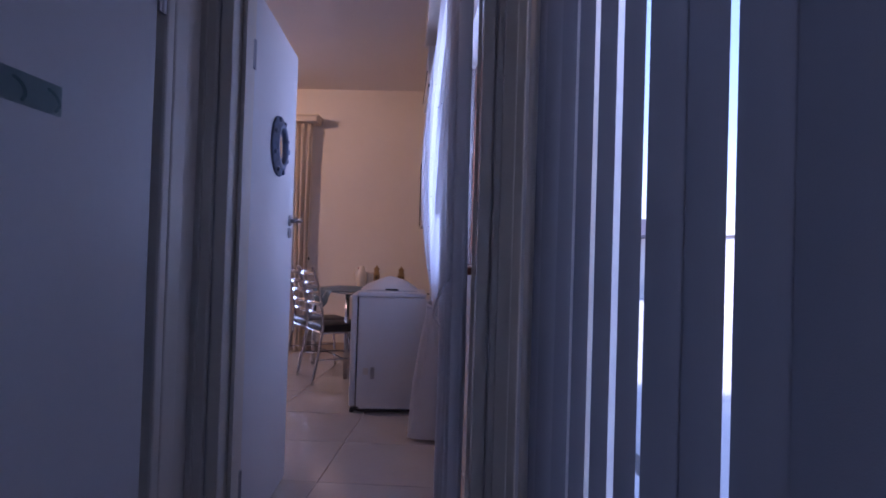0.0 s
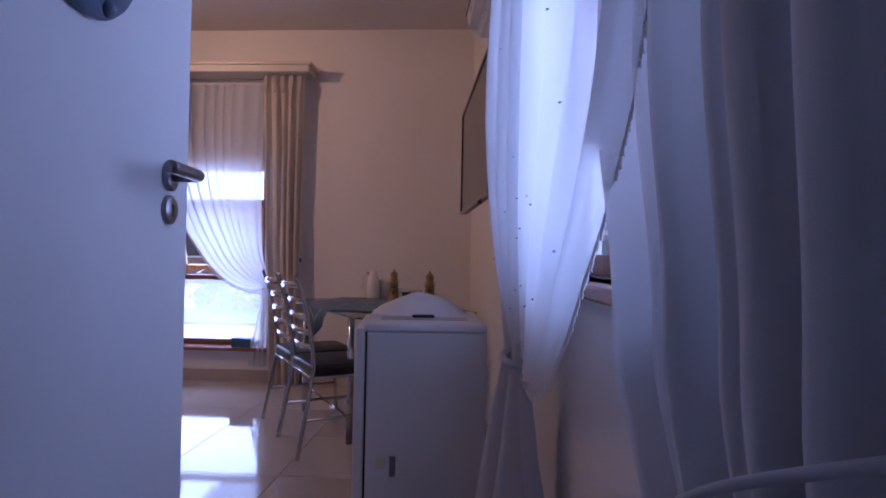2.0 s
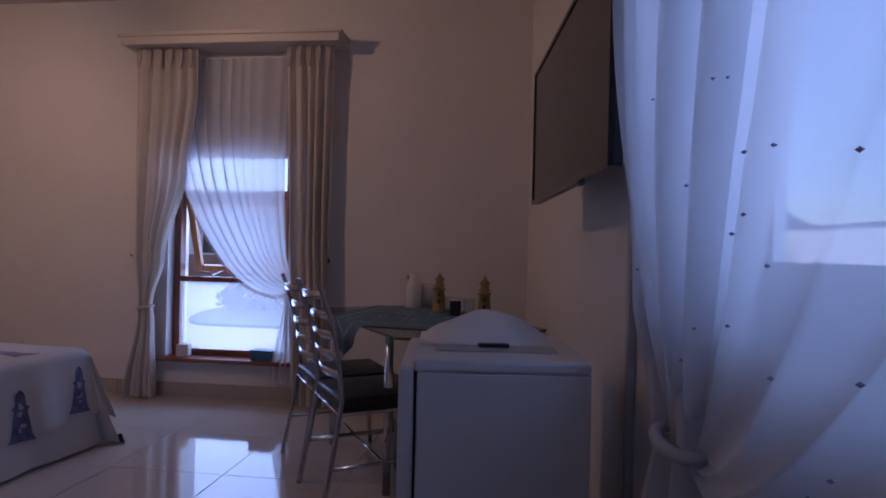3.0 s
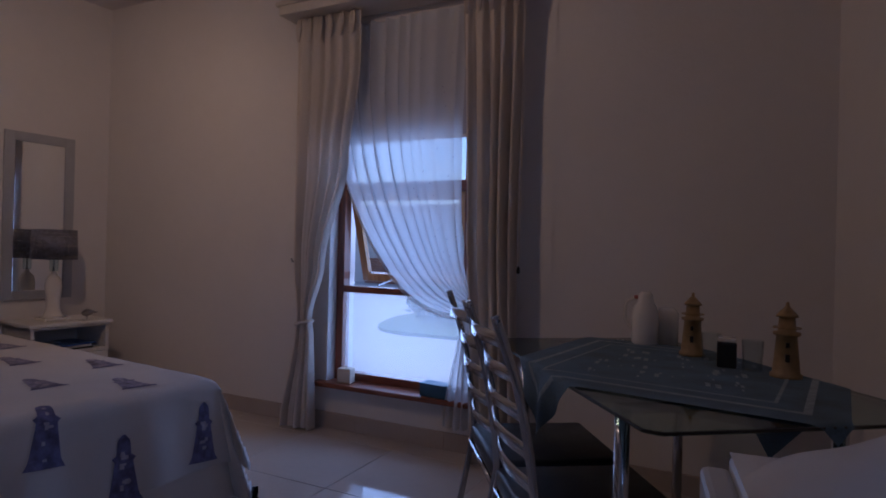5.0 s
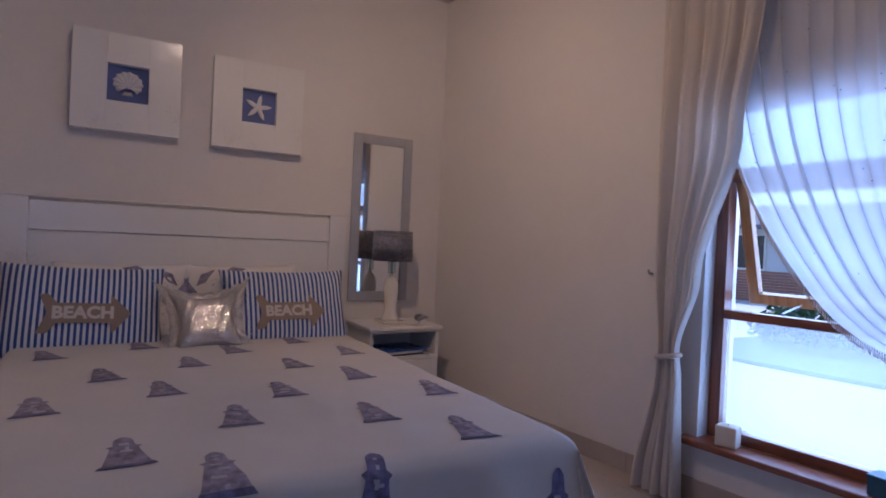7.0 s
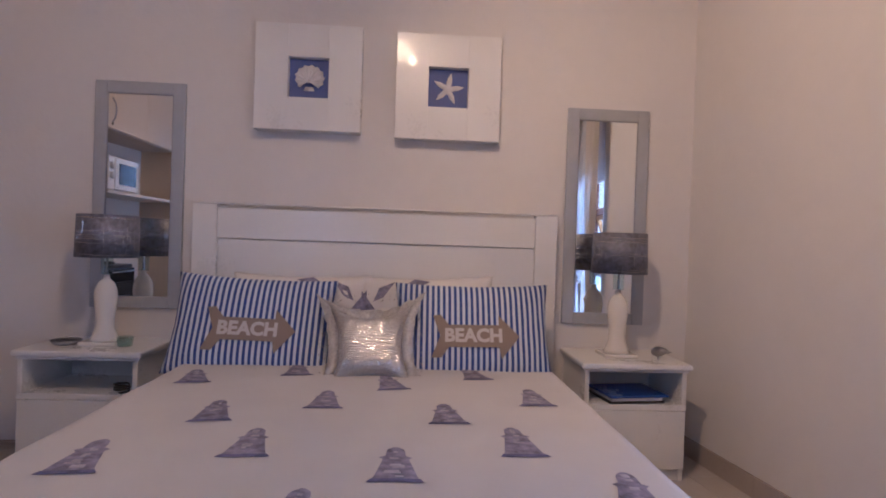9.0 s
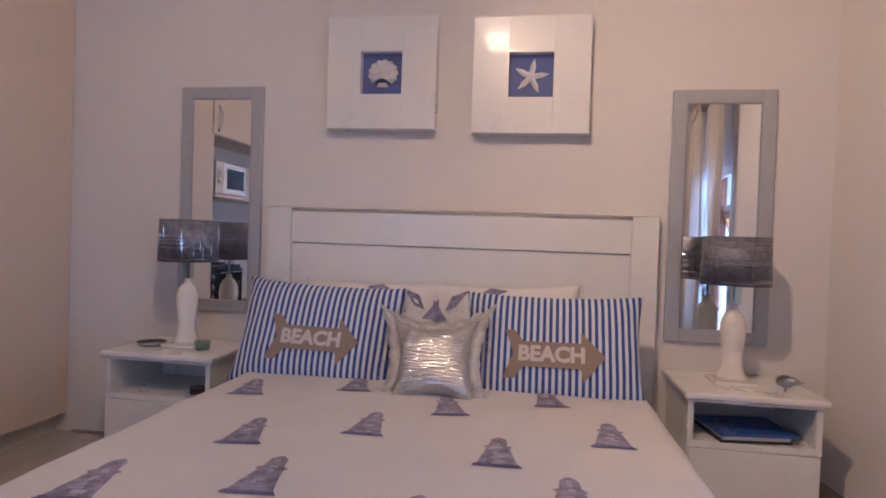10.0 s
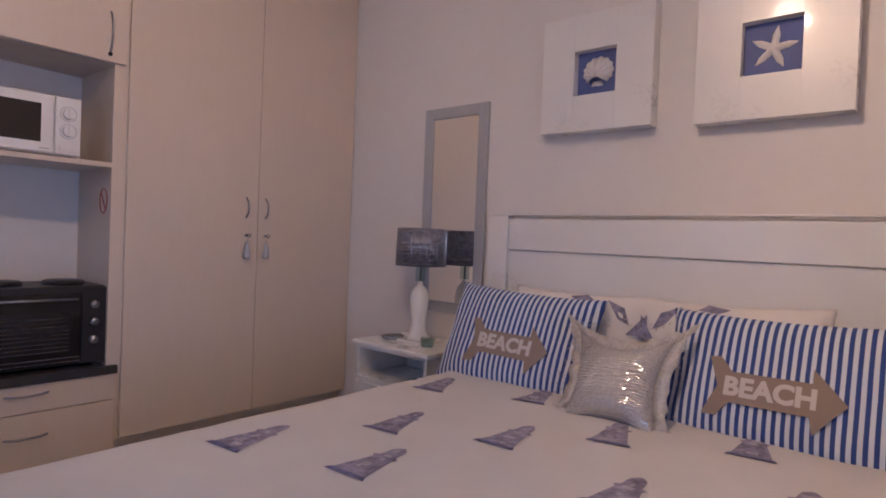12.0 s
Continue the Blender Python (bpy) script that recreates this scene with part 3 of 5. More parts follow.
def lerp(table, v):
    for (a, p), (b, q) in zip(table, table[1:]):
        if v <= b:
            t = (v - a) / (b - a)
            t = t * t * (3 - 2 * t)
            return [x + (y - x) * t for x, y in zip(p, q)]
    return table[-1][1]


# cream curtain on the bedside of the window, tied in at the waist
left_edges = lambda v: lerp([(0, (-3.28, -2.80)), (0.12, (-3.27, -2.80)), (0.35, (-3.27, -2.87)), (0.60, (-3.245, -3.03)), (0.735, (-3.205, -3.115)), (0.78, (-3.215, -3.10)), (1, (-3.33, -3.08))], v)
curtain("curtain", FA @ pose(0, 6.40, 0), 2.545, 0.015, left_edges, lambda v: lerp([(0, (0.012,)), (0.1, (0.018,)), (0.5, (0.026,)), (0.73, (0.02,)), (0.85, (0.03,)), (1, (0.032,))], v)[0],
        5.2, VOILE, "long cream curtain tied in at the waist beside the tall window", 3, tie=(-3.16, 0.0, 0.66, 0.055))
right_edges = lambda v: lerp([(0, (-2.14, -1.78)), (0.5, (-2.09, -1.80)), (0.8, (-2.05, -1.79)), (1, (-2.04, -1.77))], v)
curtain("curtain", FA @ pose(0, 6.40, 0), 2.545, 0.012, right_edges, lambda v: 0.014 + 0.022 * min(1, v * 3), 5.5, VOILE, "long straight cream curtain beside the tall window", 8)


def swag(name, m, free, fixed, label, seed, folds=9, deep=0.03, nu=260, nv=70, fringe=0.03, bow=0.05, fan=1.0):
    """A sheer swept from its heading to one tieback. free and fixed: points (x, z) down its free edge and down the side of the tieback;
    its cloth lies in doubled folds that run from the heading to the tie."""
    rnd = random.Random(seed)
    ph = [rnd.uniform(0, 6.28) for _ in range(6)]

    def line(points):
        pts = spline([(x, 0, z) for x, z in points], 12)
        run = [0.0]
        for a, b in zip(pts, pts[1:]):
            run.append(run[-1] + (b - a).length)
        return pts, [r / run[-1] for r in run]

    def along(curve, v):
        pts, run = curve
        for k in range(len(run) - 1):
            if v <= run[k + 1] or k == len(run) - 2:
                return pts[k].lerp(pts[k + 1], min(1.0, (v - run[k]) / max(run[k + 1] - run[k], 1e-9)))
    lf, lx = line(free), line(fixed)
    wide = abs(free[0][0] - fixed[0][0])
    pairs = {v: (along(lf, v), along(lx, v)) for v in [k / nv for k in range(nv + 1)]}

    def f(u, v, raw=False):
        """u runs along the heading from the free edge to the side of the tieback, v down."""
        a, b = pairs.get(v) or (along(lf, v), along(lx, v))
        w = 2 * math.pi * folds * (u + 0.035 * math.sin(5 * u + ph[0]) + 0.02 * math.sin(13 * u + ph[1])) + 0.5 * math.sin(2.5 * v + ph[2])
        strength = (0.6 + 0.4 * math.sin(7 * u + ph[3])) * min(1, 12 * u + 0.1, 12 * (1 - u) + 0.1)
        k = min(1, max(0, u + 1.8 * strength * math.sin(w) / (2 * math.pi * folds) * min(1, 0.35 + 1.5 * v)))
        p = a.lerp(b, k ** fan)
        spread = (a - b).length / wide
        y = deep * (0.35 + 0.65 * min(1, spread)) * (math.cos(w) * strength + 0.35 * math.sin(9 * u + ph[4] + 2 * v)) - bow * math.sin(math.pi * min(1, v * 1.05))
        return (p.x, y, p.z)
    ob = thing(name, m, label, "sheer curtain")
    part("drape", sheet(nu, nv, f), SHEER, ob, "", None, True)
    fr = bmesh.new()
    for k in range(230):
        v = 0.10 + 0.895 * k / 230
        p = Vector(f(0.0, v))
        q = p + Vector((0.002 * rnd.uniform(-1, 1), 0.002 * rnd.uniform(-1, 1), -fringe * rnd.uniform(0.9, 1.1)))
        tube([p, q], [0.0012, 0.0028], 4, fr)
    part("bead_fringe", fr, SHELL, ob, "pale bead fringe", kind="stuff")
    dots = bmesh.new()
    for k in range(60):
        u, v = rnd.uniform(0.05, 0.95), rnd.uniform(0.1, 0.85)
        p = Vector(f(u, v)) + Vector((0, -0.004, 0))
        lathe([(0, -0.003), (0.004, 0), (0, 0.003)], 6, dots, p)
    part("embroidered_dots", dots, PRINT, ob, "small dark woven dots", kind="stuff")
    return ob


swag("sheer_curtain", FA @ pose(0, 6.475, 0), [(-3.03, 2.49), (-3.00, 2.0), (-2.915, 1.60), (-2.805, 1.33), (-2.68, 1.12), (-2.53, 0.93), (-2.37, 0.82), (-2.20, 0.775), (-2.10, 0.80)],
     [(-2.14, 2.49), (-2.145, 1.6), (-2.13, 1.1), (-2.075, 0.86)], "white sheer curtain with bead fringe, swept across the tall window", 5, folds=9, deep=0.028, bow=0.03)
curtain("sheer_curtain_tail", FA @ pose(0, 6.475, 0), 0.78, 0.14, lambda v: lerp([(0, (-2.14, -2.09)), (1, (-2.24, -2.05))], v), lambda v: 0.008 + 0.02 * v, 4, SHEER,
        "white sheer curtain end hanging below its tieback", 12, nu=40, nv=20, header=False)

# things on the sill
ob = thing("candle", FA @ pose(-2.93, 6.53, 0.292, 0, 0, 8), "small cream square candle on the wooden sill", "candle")
part("wax", boxes(((-0.045, -0.035, 0), (0.045, 0.035, 0.092)), bevel=0.006), CANDLE, ob)
part("wick", tube([(0, 0, 0.09), (0.002, 0, 0.10)], 0.0015, 6), BLACK, ob)
ob = thing("blue_box", FA @ pose(-2.30, 6.52, 0.292, 0, 0, -6), "small dark blue box on the wooden sill", "box")
part("body", boxes(((-0.085, -0.045, 0), (0.085, 0.045, 0.062)), bevel=0.004), BLUEBOX, ob)
part("lid", boxes(((-0.088, -0.048, 0.062), (0.088, 0.048, 0.076)), bevel=0.003), BLUEBOX, ob)

# ---- the side window ----
w = thing("window_2", FC, "brown wooden window behind sheer curtains", "window")
w["kind"] = "structure"
y0, y1, z0, z1 = SIDEWIN
part("window_frame", boxes(((0.44, y0, z0), (0.50, y0 + .06, z1)), ((0.44, y1 - .06, z0), (0.50, y1, z1)), ((0.44, y0 + .06, z0), (0.50, y1 - .06, z0 + .07)),
                           ((0.44, y0 + .06, z1 - .06), (0.50, y1 - .06, z1)), ((0.44, 3.10, z0 + .07), (0.50, 3.16, z1 - .06)), bevel=0.004), WOODV, w)
part("pane", boxes(((0.468, y0 + .05, z0 + .06), (0.473, y1 - .05, z1 - .05))), GLASS, w).visible_shadow = False
structure("window_sill", boxes(((0.27, y0 - .04, z0 - .035), (0.44, y1 + .04, z0)), bevel=0.007), WOOD, "reddish brown wooden window sill", "window sill", FC)
pel = thing("curtain_pelmet", FC, "cream painted curtain box above the side window", "pelmet")
part("board", boxes(((0.10, 2.08, 2.54), (0.335, 3.98, 2.61)), bevel=0.006), FRAMEPAINT, pel)

# along the side wall: x follows the wall, y points towards it
FS = FC @ Matrix(((0, 1, 0, 0.215), (1, 0, 0, 0), (0, 0, 1, 0), (0, 0, 0, 1)))
swag("sheer_curtain", FS, [(2.36, 2.50), (2.40, 1.9), (2.50, 1.40), (2.62, 1.20), (2.74, 1.08), (2.90, 0.94), (3.10, 0.82), (3.28, 0.75), (3.42, 0.735), (3.50, 0.775)],
     [(3.80, 2.50), (3.78, 1.7), (3.68, 1.15), (3.535, 0.80)], "white sheer curtain with bead fringe, swept back beside the television", 21, folds=8, deep=0.065, bow=0.06, fringe=0.02)
tail_edges = lambda v: lerp([(0, (3.46, 3.58)), (0.3, (3.42, 3.62)), (1, (3.34, 3.70))], v)
curtain("sheer_curtain_tail", FS @ pose(0, -0.02, 0), 0.80, 0.02, tail_edges, lambda v: 0.025 + 0.085 * v, 2.6, WHITEVOILE, "gathered white curtain end hanging below its tieback to the floor", 17, tie=(3.52, 0.0, 0.80, 0.05), nu=70, nv=30, header=False)
fall_edges = lambda v: lerp([(0, (3.60, 3.92)), (0.5, (3.62, 3.88)), (0.85, (3.56, 3.74)), (1, (3.46, 3.60))], v)
curtain("curtain", FS @ pose(0, 0.0, 0), 2.52, 0.80, fall_edges, lambda v: 0.03, 3.2, WHITEVOILE, "white gathered curtain edge drawn in to the tieback beside the television", 18, nu=60)
near_edges = lambda v: lerp([(0, (2.02, 2.70)), (0.45, (2.02, 2.66)), (0.60, (2.02, 2.56)), (0.70, (2.03, 2.42)), (1, (2.03, 2.52))], v)
near = curtain("sheer_curtain", FS @ pose(0, -0.02, 0), 2.52, 0.02, near_edges, lambda v: 0.028, 7, WHITEVOILE, "white curtain gathered beside the doorway with a long tieback", 19, nu=80)
part("tieback", tube(spline([(2.42, -0.03, 0.80), (2.34, -0.065, 0.85), (2.22, -0.06, 0.93), (2.06, -0.03, 1.01)], 6), 0.0055, 8), WHITEVOILE, near, "twisted cloth tieback", None, True)

# ---- fridge and what is on it ----
FF = FC @ pose(0.175, 4.05, 0)     # the fridge stands square to the side wall
fridge = thing("fridge", FF, "small white fridge standing against the wall", "fridge")
part("body", boxes(((-0.47, 0, 0.03), (0, 0.52, 0.80)), bevel=0.006), FRIDGE, fridge)
part("top", boxes(((-0.48, -0.005, 0.80), (0.0, 0.525, 0.834)), bevel=0.010), FRIDGE, fridge)
part("door", boxes(((-0.52, 0.003, 0.045), (-0.478, 0.517, 0.815)), bevel=0.010), FRIDGE, fridge)
part("seal", boxes(((-0.478, 0.01, 0.06), (-0.470, 0.51, 0.80))), BLACK, fridge, "dark door seal")
part("kickplate", boxes(((-0.46, 0.006, 0.012), (-0.002, 0.51, 0.034))), BLACK, fridge, "black base strip")
for x, y in ((-0.50, 0.03), (-0.50, 0.49), (-0.03, 0.03), (-0.03, 0.49)):
    part("foot", lathe([(0, 0), (0.015, 0), (0.015, 0.02), (0.008, 0.034), (0, 0.034)], 12), BLACK, fridge, "", pose(x, y, 0))
part("hinge_cover", boxes(((-0.49, -0.012, 0.02), (-0.45, 0.01, 0.045)), bevel=0.003), BLACK, fridge)
part("sticker", boxes(((-0.428, -0.0015, 0.265), (-0.392, 0.0, 0.31))), FRAMEPAINT, fridge, "pale paper sticker")
part("sticker", boxes(((-0.375, -0.0015, 0.235), (-0.350, 0.0, 0.315))), BRUSHED, fridge, "grey rating sticker with bars")
ob = thing("remote_control", FF @ pose(-0.25, 0.20, 0.838, 0, 0, 3) @ Matrix.Scale(0.72, 4), "black remote control on top of the fridge", "remote control")
part("body", boxes(((-0.065, -0.018, 0), (0.065, 0.018, 0.016)), bevel=0.005), BLACK, ob)
bt = bmesh.new()
for i in range(8):
    for j in range(3):
        box(bt, (-0.055 + i * 0.014, -0.012 + j * 0.009, 0.016), (-0.047 + i * 0.014, -0.006 + j * 0.009, 0.018))
part("buttons", bt, BRUSHED, ob, kind="stuff")


def mound(u, v):
    x, y = (u - 0.5) * 0.43, (v - 0.5) * 0.28
    r = math.sqrt((x / 0.215) ** 2 + (y / 0.14) ** 2)
    z = 0.095 * max(0, 1 - r ** 1.5) ** 0.8 + (0.014 * math.sin(24 * x + 9 * y) + 0.012 * math.sin(17 * y - 31 * x)) * min(1, 2 * max(0, 1 - r)) * max(0, 1 - r) ** 0.3 * 0.6 + 0.004
    return (x, y, z)


ob = thing("folded_towel", FF @ pose(-0.265, 0.375, 0.834), "white cloth cover heaped over dishes on top of the fridge", "towel")
part("cloth", sheet(40, 32, mound), PILLOWCASE, ob, "", None, True)
ob = thing("mat", FF @ pose(-0.285, 0.185, 0.8345), "pale grey mat on top of the fridge", "mat")
part("cloth", boxes(((-0.14, -0.055, 0), (0.22, 0.055, 0.003)), bevel=0.001), MIRRORFRAME, ob)

# ---- television and air conditioner ----
tv = thing("television", FA @ pose(-0.364, 4.34, 1.596, 0, 0, 6.9), "black flat television on a wall bracket, switched off", "television")
part("body", boxes(((0.006, -0.56, -0.27), (0.035, 0.56, 0.27)), bevel=0.006), BLACK, tv)
part("back_cover", boxes(((0.035, -0.36, -0.24), (0.075, 0.36, 0.16)), bevel=0.02), BLACK, tv)
part("bezel", boxes(((-0.002, -0.562, -0.272), (0.006, -0.548, 0.272)), ((-0.002, 0.548, -0.272), (0.006, 0.562, 0.272)), ((-0.002, -0.548, -0.272), (0.006, 0.548, -0.256)), ((-0.002, -0.548, 0.258), (0.006, 0.548, 0.272)), bevel=0.0015), GLOSSBLACK, tv)
part("screen", boxes(((0.003, -0.548, -0.256), (0.006, 0.548, 0.258))), SCREEN, tv)
part("bracket", boxes(((0.075, -0.10, -0.10), (0.16, -0.06, 0.10)), ((0.075, 0.06, -0.10), (0.16, 0.10, 0.10)), ((0.15, -0.16, -0.13), (0.17, 0.16, 0.13)), bevel=0.003), BLACK, tv)
part("sensor", boxes(((-0.004, -0.30, -0.285), (0.012, -0.26, -0.270)), bevel=0.003), BLACK, tv)
ac = thing("air_conditioner", FA @ pose(-0.165, 4.36, 2.235, 0, 0, 6.5), "white wall-mounted air conditioner", "air conditioner")
acs = [(0.0, 0.0), (-0.13, 0.0), (-0.19, 0.05), (-0.205, 0.12), (-0.20, 0.29), (0.0, 0.30)]
bm = prism(acs, -0.42, 0.42, None, 0.012)
part("body", bm, WHITE, ac, "", Matrix(((1, 0, 0, 0), (0, 0, 1, 0), (0, 1, 0, 0), (0, 0, 0, 1))))
part("outlet", boxes(((-0.192, -0.36, 0.040), (-0.150, 0.36, 0.052))), BLACK, ac, "dark air outlet", pose(0, 0, 0))
part("flap", boxes(((-0.20, -0.355, 0.018), (-0.155, 0.355, 0.024)), bevel=0.002), WHITE, ac)
part("panel_line", boxes(((-0.208, -0.42, 0.112), (-0.20, 0.42, 0.116))), BLACK, ac)

# ---- table and chairs ----
T_LEN, T_DEEP = 1.29, 0.80
FT = FA @ Matrix.Translation((-0.965, 4.82, 0)) @ Matrix.Rotation(radians(36.2), 4, "Z")   # x into the table, y along its open side
table = thing("dining_table", FT, "glass-topped dining table with chrome legs", "table")
top = [(0.03, 0), (T_DEEP - .03, 0), (T_DEEP, .03), (T_DEEP, T_LEN - .03), (T_DEEP - .03, T_LEN), (0.03, T_LEN), (0, T_LEN - .03), (0, .03)]
part("tabletop", prism(top, 0.748, 0.758, None, 0.002), TABLEGLASS, table, "clear glass with a dark polished edge")
part("edge", prism(top, 0.7475, 0.7478), TABLEGLASS, table)
part("underframe", boxes(((0.095, 0.255, 0.722), (T_DEEP - .095, 0.275, 0.747)), ((0.095, T_LEN - .275, 0.722), (T_DEEP - .095, T_LEN - .255, 0.747)), bevel=0.003), CHROME, table)
part("edge_trim", tube([(*p, 0.753) for p in top], 0.004, 6, None, True), BLACK, table, "dark edge of the glass")
for x, y in ((0.075, 0.26), (0.075, T_LEN - .26), (T_DEEP - .075, 0.26), (T_DEEP - .075, T_LEN - .26)):
    part("leg", tube([(x, y, 0), (x, y, 0.747)], 0.019, 16), CHROME, table, "", None, True)


def clothf(u, v, lift=0.0):
    """A square cloth laid cornerwise over the table, one corner hanging down over the open side."""
    a, b = (u - 0.5) * 0.95, (v - 0.5) * 0.95
    x, y = 0.445 + (a - b) * 0.7071, 0.625 + (a + b) * 0.7071
    z = 0.762 + lift
    if x < 0.0:
        z -= -x * 0.97
        x = -0.012 - 0.05 * (-x) + 0.012 * math.sin(40 * y) * min(1, -x * 8) - (lift * 1.0)
    if x > T_DEEP:
        z -= (x - T_DEEP); x = T_DEEP + 0.008
    if y > T_LEN:
        z -= (y - T_LEN); y = T_LEN + 0.012
    if y < 0:
        z -= -y; y = -0.012
    return (x, y, z)


tc = thing("tablecloth", FT, "blue printed cloth laid cornerwise over the glass table", "tablecloth")
part("cloth", sheet(48, 48, clothf), BLUECLOTH, tc, "", None, True)
pr = bmesh.new()
for a, b, c, d in ((0.08, 0.92, 0.08, 0.10), (0.08, 0.92, 0.90, 0.92), (0.08, 0.10, 0.10, 0.90), (0.90, 0.92, 0.10, 0.90), (0.16, 0.84, 0.16, 0.17), (0.16, 0.84, 0.83, 0.84), (0.16, 0.17, 0.17, 0.83), (0.83, 0.84, 0.17, 0.83)):
    sheet(24 if b - a > .1 else 2, 24 if d - c > .1 else 2, lambda u, v: clothf(a + (b - a) * u, c + (d - c) * v, 0.0022), pr)
rnd = random.Random(4)
for k in range(60):
    u, v, s = rnd.uniform(0.22, 0.74), rnd.uniform(0.22, 0.74), rnd.uniform(0.012, 0.05)
    sheet(4, 2, lambda p, q: clothf(u + s * p * 1.3, v + s * 0.35 * q + s * 0.3 * p, 0.0022), pr)
part("print", pr, PALECLOTH, tc, "pale woven border and motifs", kind="stuff")


def chair(m, label, group="chairs at the glass table"):
    """A chrome chair with a ladder back and a black padded seat. x across, y forward, the back at y = 0."""
    c = thing("dining_chair", m, label, "chair", group)
    W2 = 0.20
    for s in (-1, 1):
        pts = spline([(s * (W2 + .015), -0.07, 0.0), (s * W2, 0.0, 0.40), (s * W2, 0.01, 0.52), (s * (W2 - .005), -0.03, 0.78), (s * (W2 - .01), -0.095, 0.98)], 7)
        part("back_leg", tube(pts, 0.0115, 12), CHROME, c, "", None, True)
        part("front_leg", tube([(s * (W2 + .01), 0.43, 0.0), (s * (W2 - .01), 0.39, 0.445)], 0.0115, 12), CHROME, c, "", None, True)
        part("side_rail", tube([(s * W2, 0.0, 0.425), (s * (W2 - .01), 0.39, 0.425)], 0.009, 10), CHROME, c, "", None, True)
        part("stretcher", tube([(s * (W2 + .006), -0.035, 0.20), (s * (W2 + .002), 0.41, 0.20)], 0.007, 10), CHROME, c, "", None, True)
    part("cross_rail", tube([(-W2, 0.0, 0.425), (W2, 0.0, 0.425)], 0.009, 10), CHROME, c, "", None, True)
    part("cross_rail", tube([(-W2 + .01, 0.39, 0.425), (W2 - .01, 0.39, 0.425)], 0.009, 10), CHROME, c, "", None, True)
    part("cross_rail", tube([(-W2, 0.20, 0.20), (W2, 0.20, 0.20)], 0.007, 10), CHROME, c, "", None, True)
    seat = boxes(((-0.205, 0.0, 0.432), (0.205, 0.42, 0.492)), bevel=0.018, seg=4)
    for v in seat.verts:
        if v.co.z > 0.48:
            v.co.z += 0.014 * math.cos(v.co.x * 7) * math.cos((v.co.y - .21) * 7)
    part("seat", seat, LEATHER, c, "black vinyl padded seat", None, True)
    for k, z in enumerate((0.585, 0.67, 0.755, 0.84, 0.925)):
        y = lerp([(0.52, (0.01,)), (0.78, (-0.03,)), (1.0, (-0.10,))], z)[0]
        bm = bmesh.new()
        sheet(14, 1, lambda u, v: ((u - 0.5) * 2 * (W2 - 0.008), y - 0.028 * math.sin(math.pi * u), z - 0.017 + 0.034 * v), bm)
        ob = part("slat", bm, CHROME, c, "curved chrome slat", None, True)
        md = ob.modifiers.new("thick", "SOLIDIFY")
        md.thickness = 0.003
    return c


TURN = radians(-55)
def chair_at(x, y, a):
    return FA @ Matrix.Translation((x, y, 0)) @ Matrix.Rotation(radians(a), 4, "Z")


c1 = chair(chair_at(-1.556, 5.356, -57.5), "chrome ladder-back chair with black seat, nearer the tall window")
c2 = copy_thing(c1, chair_at(-1.321, 4.989, -57.5))
tagged(c2, "chrome ladder-back chair with black seat, nearer the fridge")


def lighthouse(m, s, label, group):
    o = thing("lighthouse_ornament", m, label, "ornament", group)
    part("tower", lathe([(0, 0), (0.042 * s, 0), (0.042 * s, 0.012 * s), (0.036 * s, 0.016 * s), (0.027 * s, 0.12 * s), (0.036 * s, 0.125 * s), (0.036 * s, 0.132 * s), (0.024 * s, 0.134 * s), (0.021 * s, 0.175 * s), (0, 0.175 * s)], 20), GOLD, o, "", None, True)
    part("gallery", tube([(0.036 * s * math.cos(a), 0.036 * s * math.sin(a), 0.145 * s) for a in [k * math.pi / 8 for k in range(16)]], 0.002, 5, None, True), GOLD, o)
    part("lantern_roof", lathe([(0, 0.175 * s), (0.030 * s, 0.176 * s), (0.026 * s, 0.184 * s), (0.006 * s, 0.206 * s), (0.004 * s, 0.218 * s), (0, 0.22 * s)], 18), GOLD, o, "", None, True)
    part("window_mark", boxes(((-0.006, -0.036 * s, 0.05 * s), (0.006, -0.030 * s, 0.072 * s)), ((-0.005, -0.033 * s, 0.09 * s), (0.005, -0.028 * s, 0.105 * s))), BLACK, o)
    return o


TT = 0.7595
lighthouse(FA @ pose(-0.935, 5.88, TT), 1.07, "ochre ceramic lighthouse ornament on the glass table", "lighthouse ornaments")
lighthouse(FA @ pose(-0.655, 5.62, TT), 1.07, "ochre ceramic lighthouse ornament standing nearer the table edge", "lighthouse ornaments")
o = thing("carafe", FA @ pose(-1.125, 6.08, TT), "white vacuum jug on the glass table", "jug")
part("body", lathe([(0, 0), (0.05, 0), (0.054, 0.01), (0.054, 0.12), (0.045, 0.155), (0.032, 0.175), (0.030, 0.20), (0.02, 0.215), (0, 0.217)], 26), PORCELAIN, o, "", None, True)
part("handle", tube(spline([(-0.03, 0, 0.19), (-0.075, 0, 0.17), (-0.08, 0, 0.10), (-0.05, 0, 0.06)], 6), 0.007, 8), PORCELAIN, o, "", None, True)
part("button", boxes(((-0.045, -0.008, 0.185), (-0.028, 0.008, 0.20)), bevel=0.003), RED, o)
o = thing("canister", FA @ pose(-1.045, 6.14, TT), "plain white canister behind the jug", "canister")
part("body", lathe([(0, 0), (0.045, 0), (0.045, 0.13), (0.03, 0.15), (0, 0.152)], 22), PORCELAIN, o, "", None, True)
o = thing("coffee_jar", FA @ pose(-0.82, 5.71, TT), "small glass jar of dark coffee on the glass table", "jar")
part("jar", boxes(((-0.03, -0.03, 0), (0.03, 0.03, 0.085)), bevel=0.006), BLACK, o)
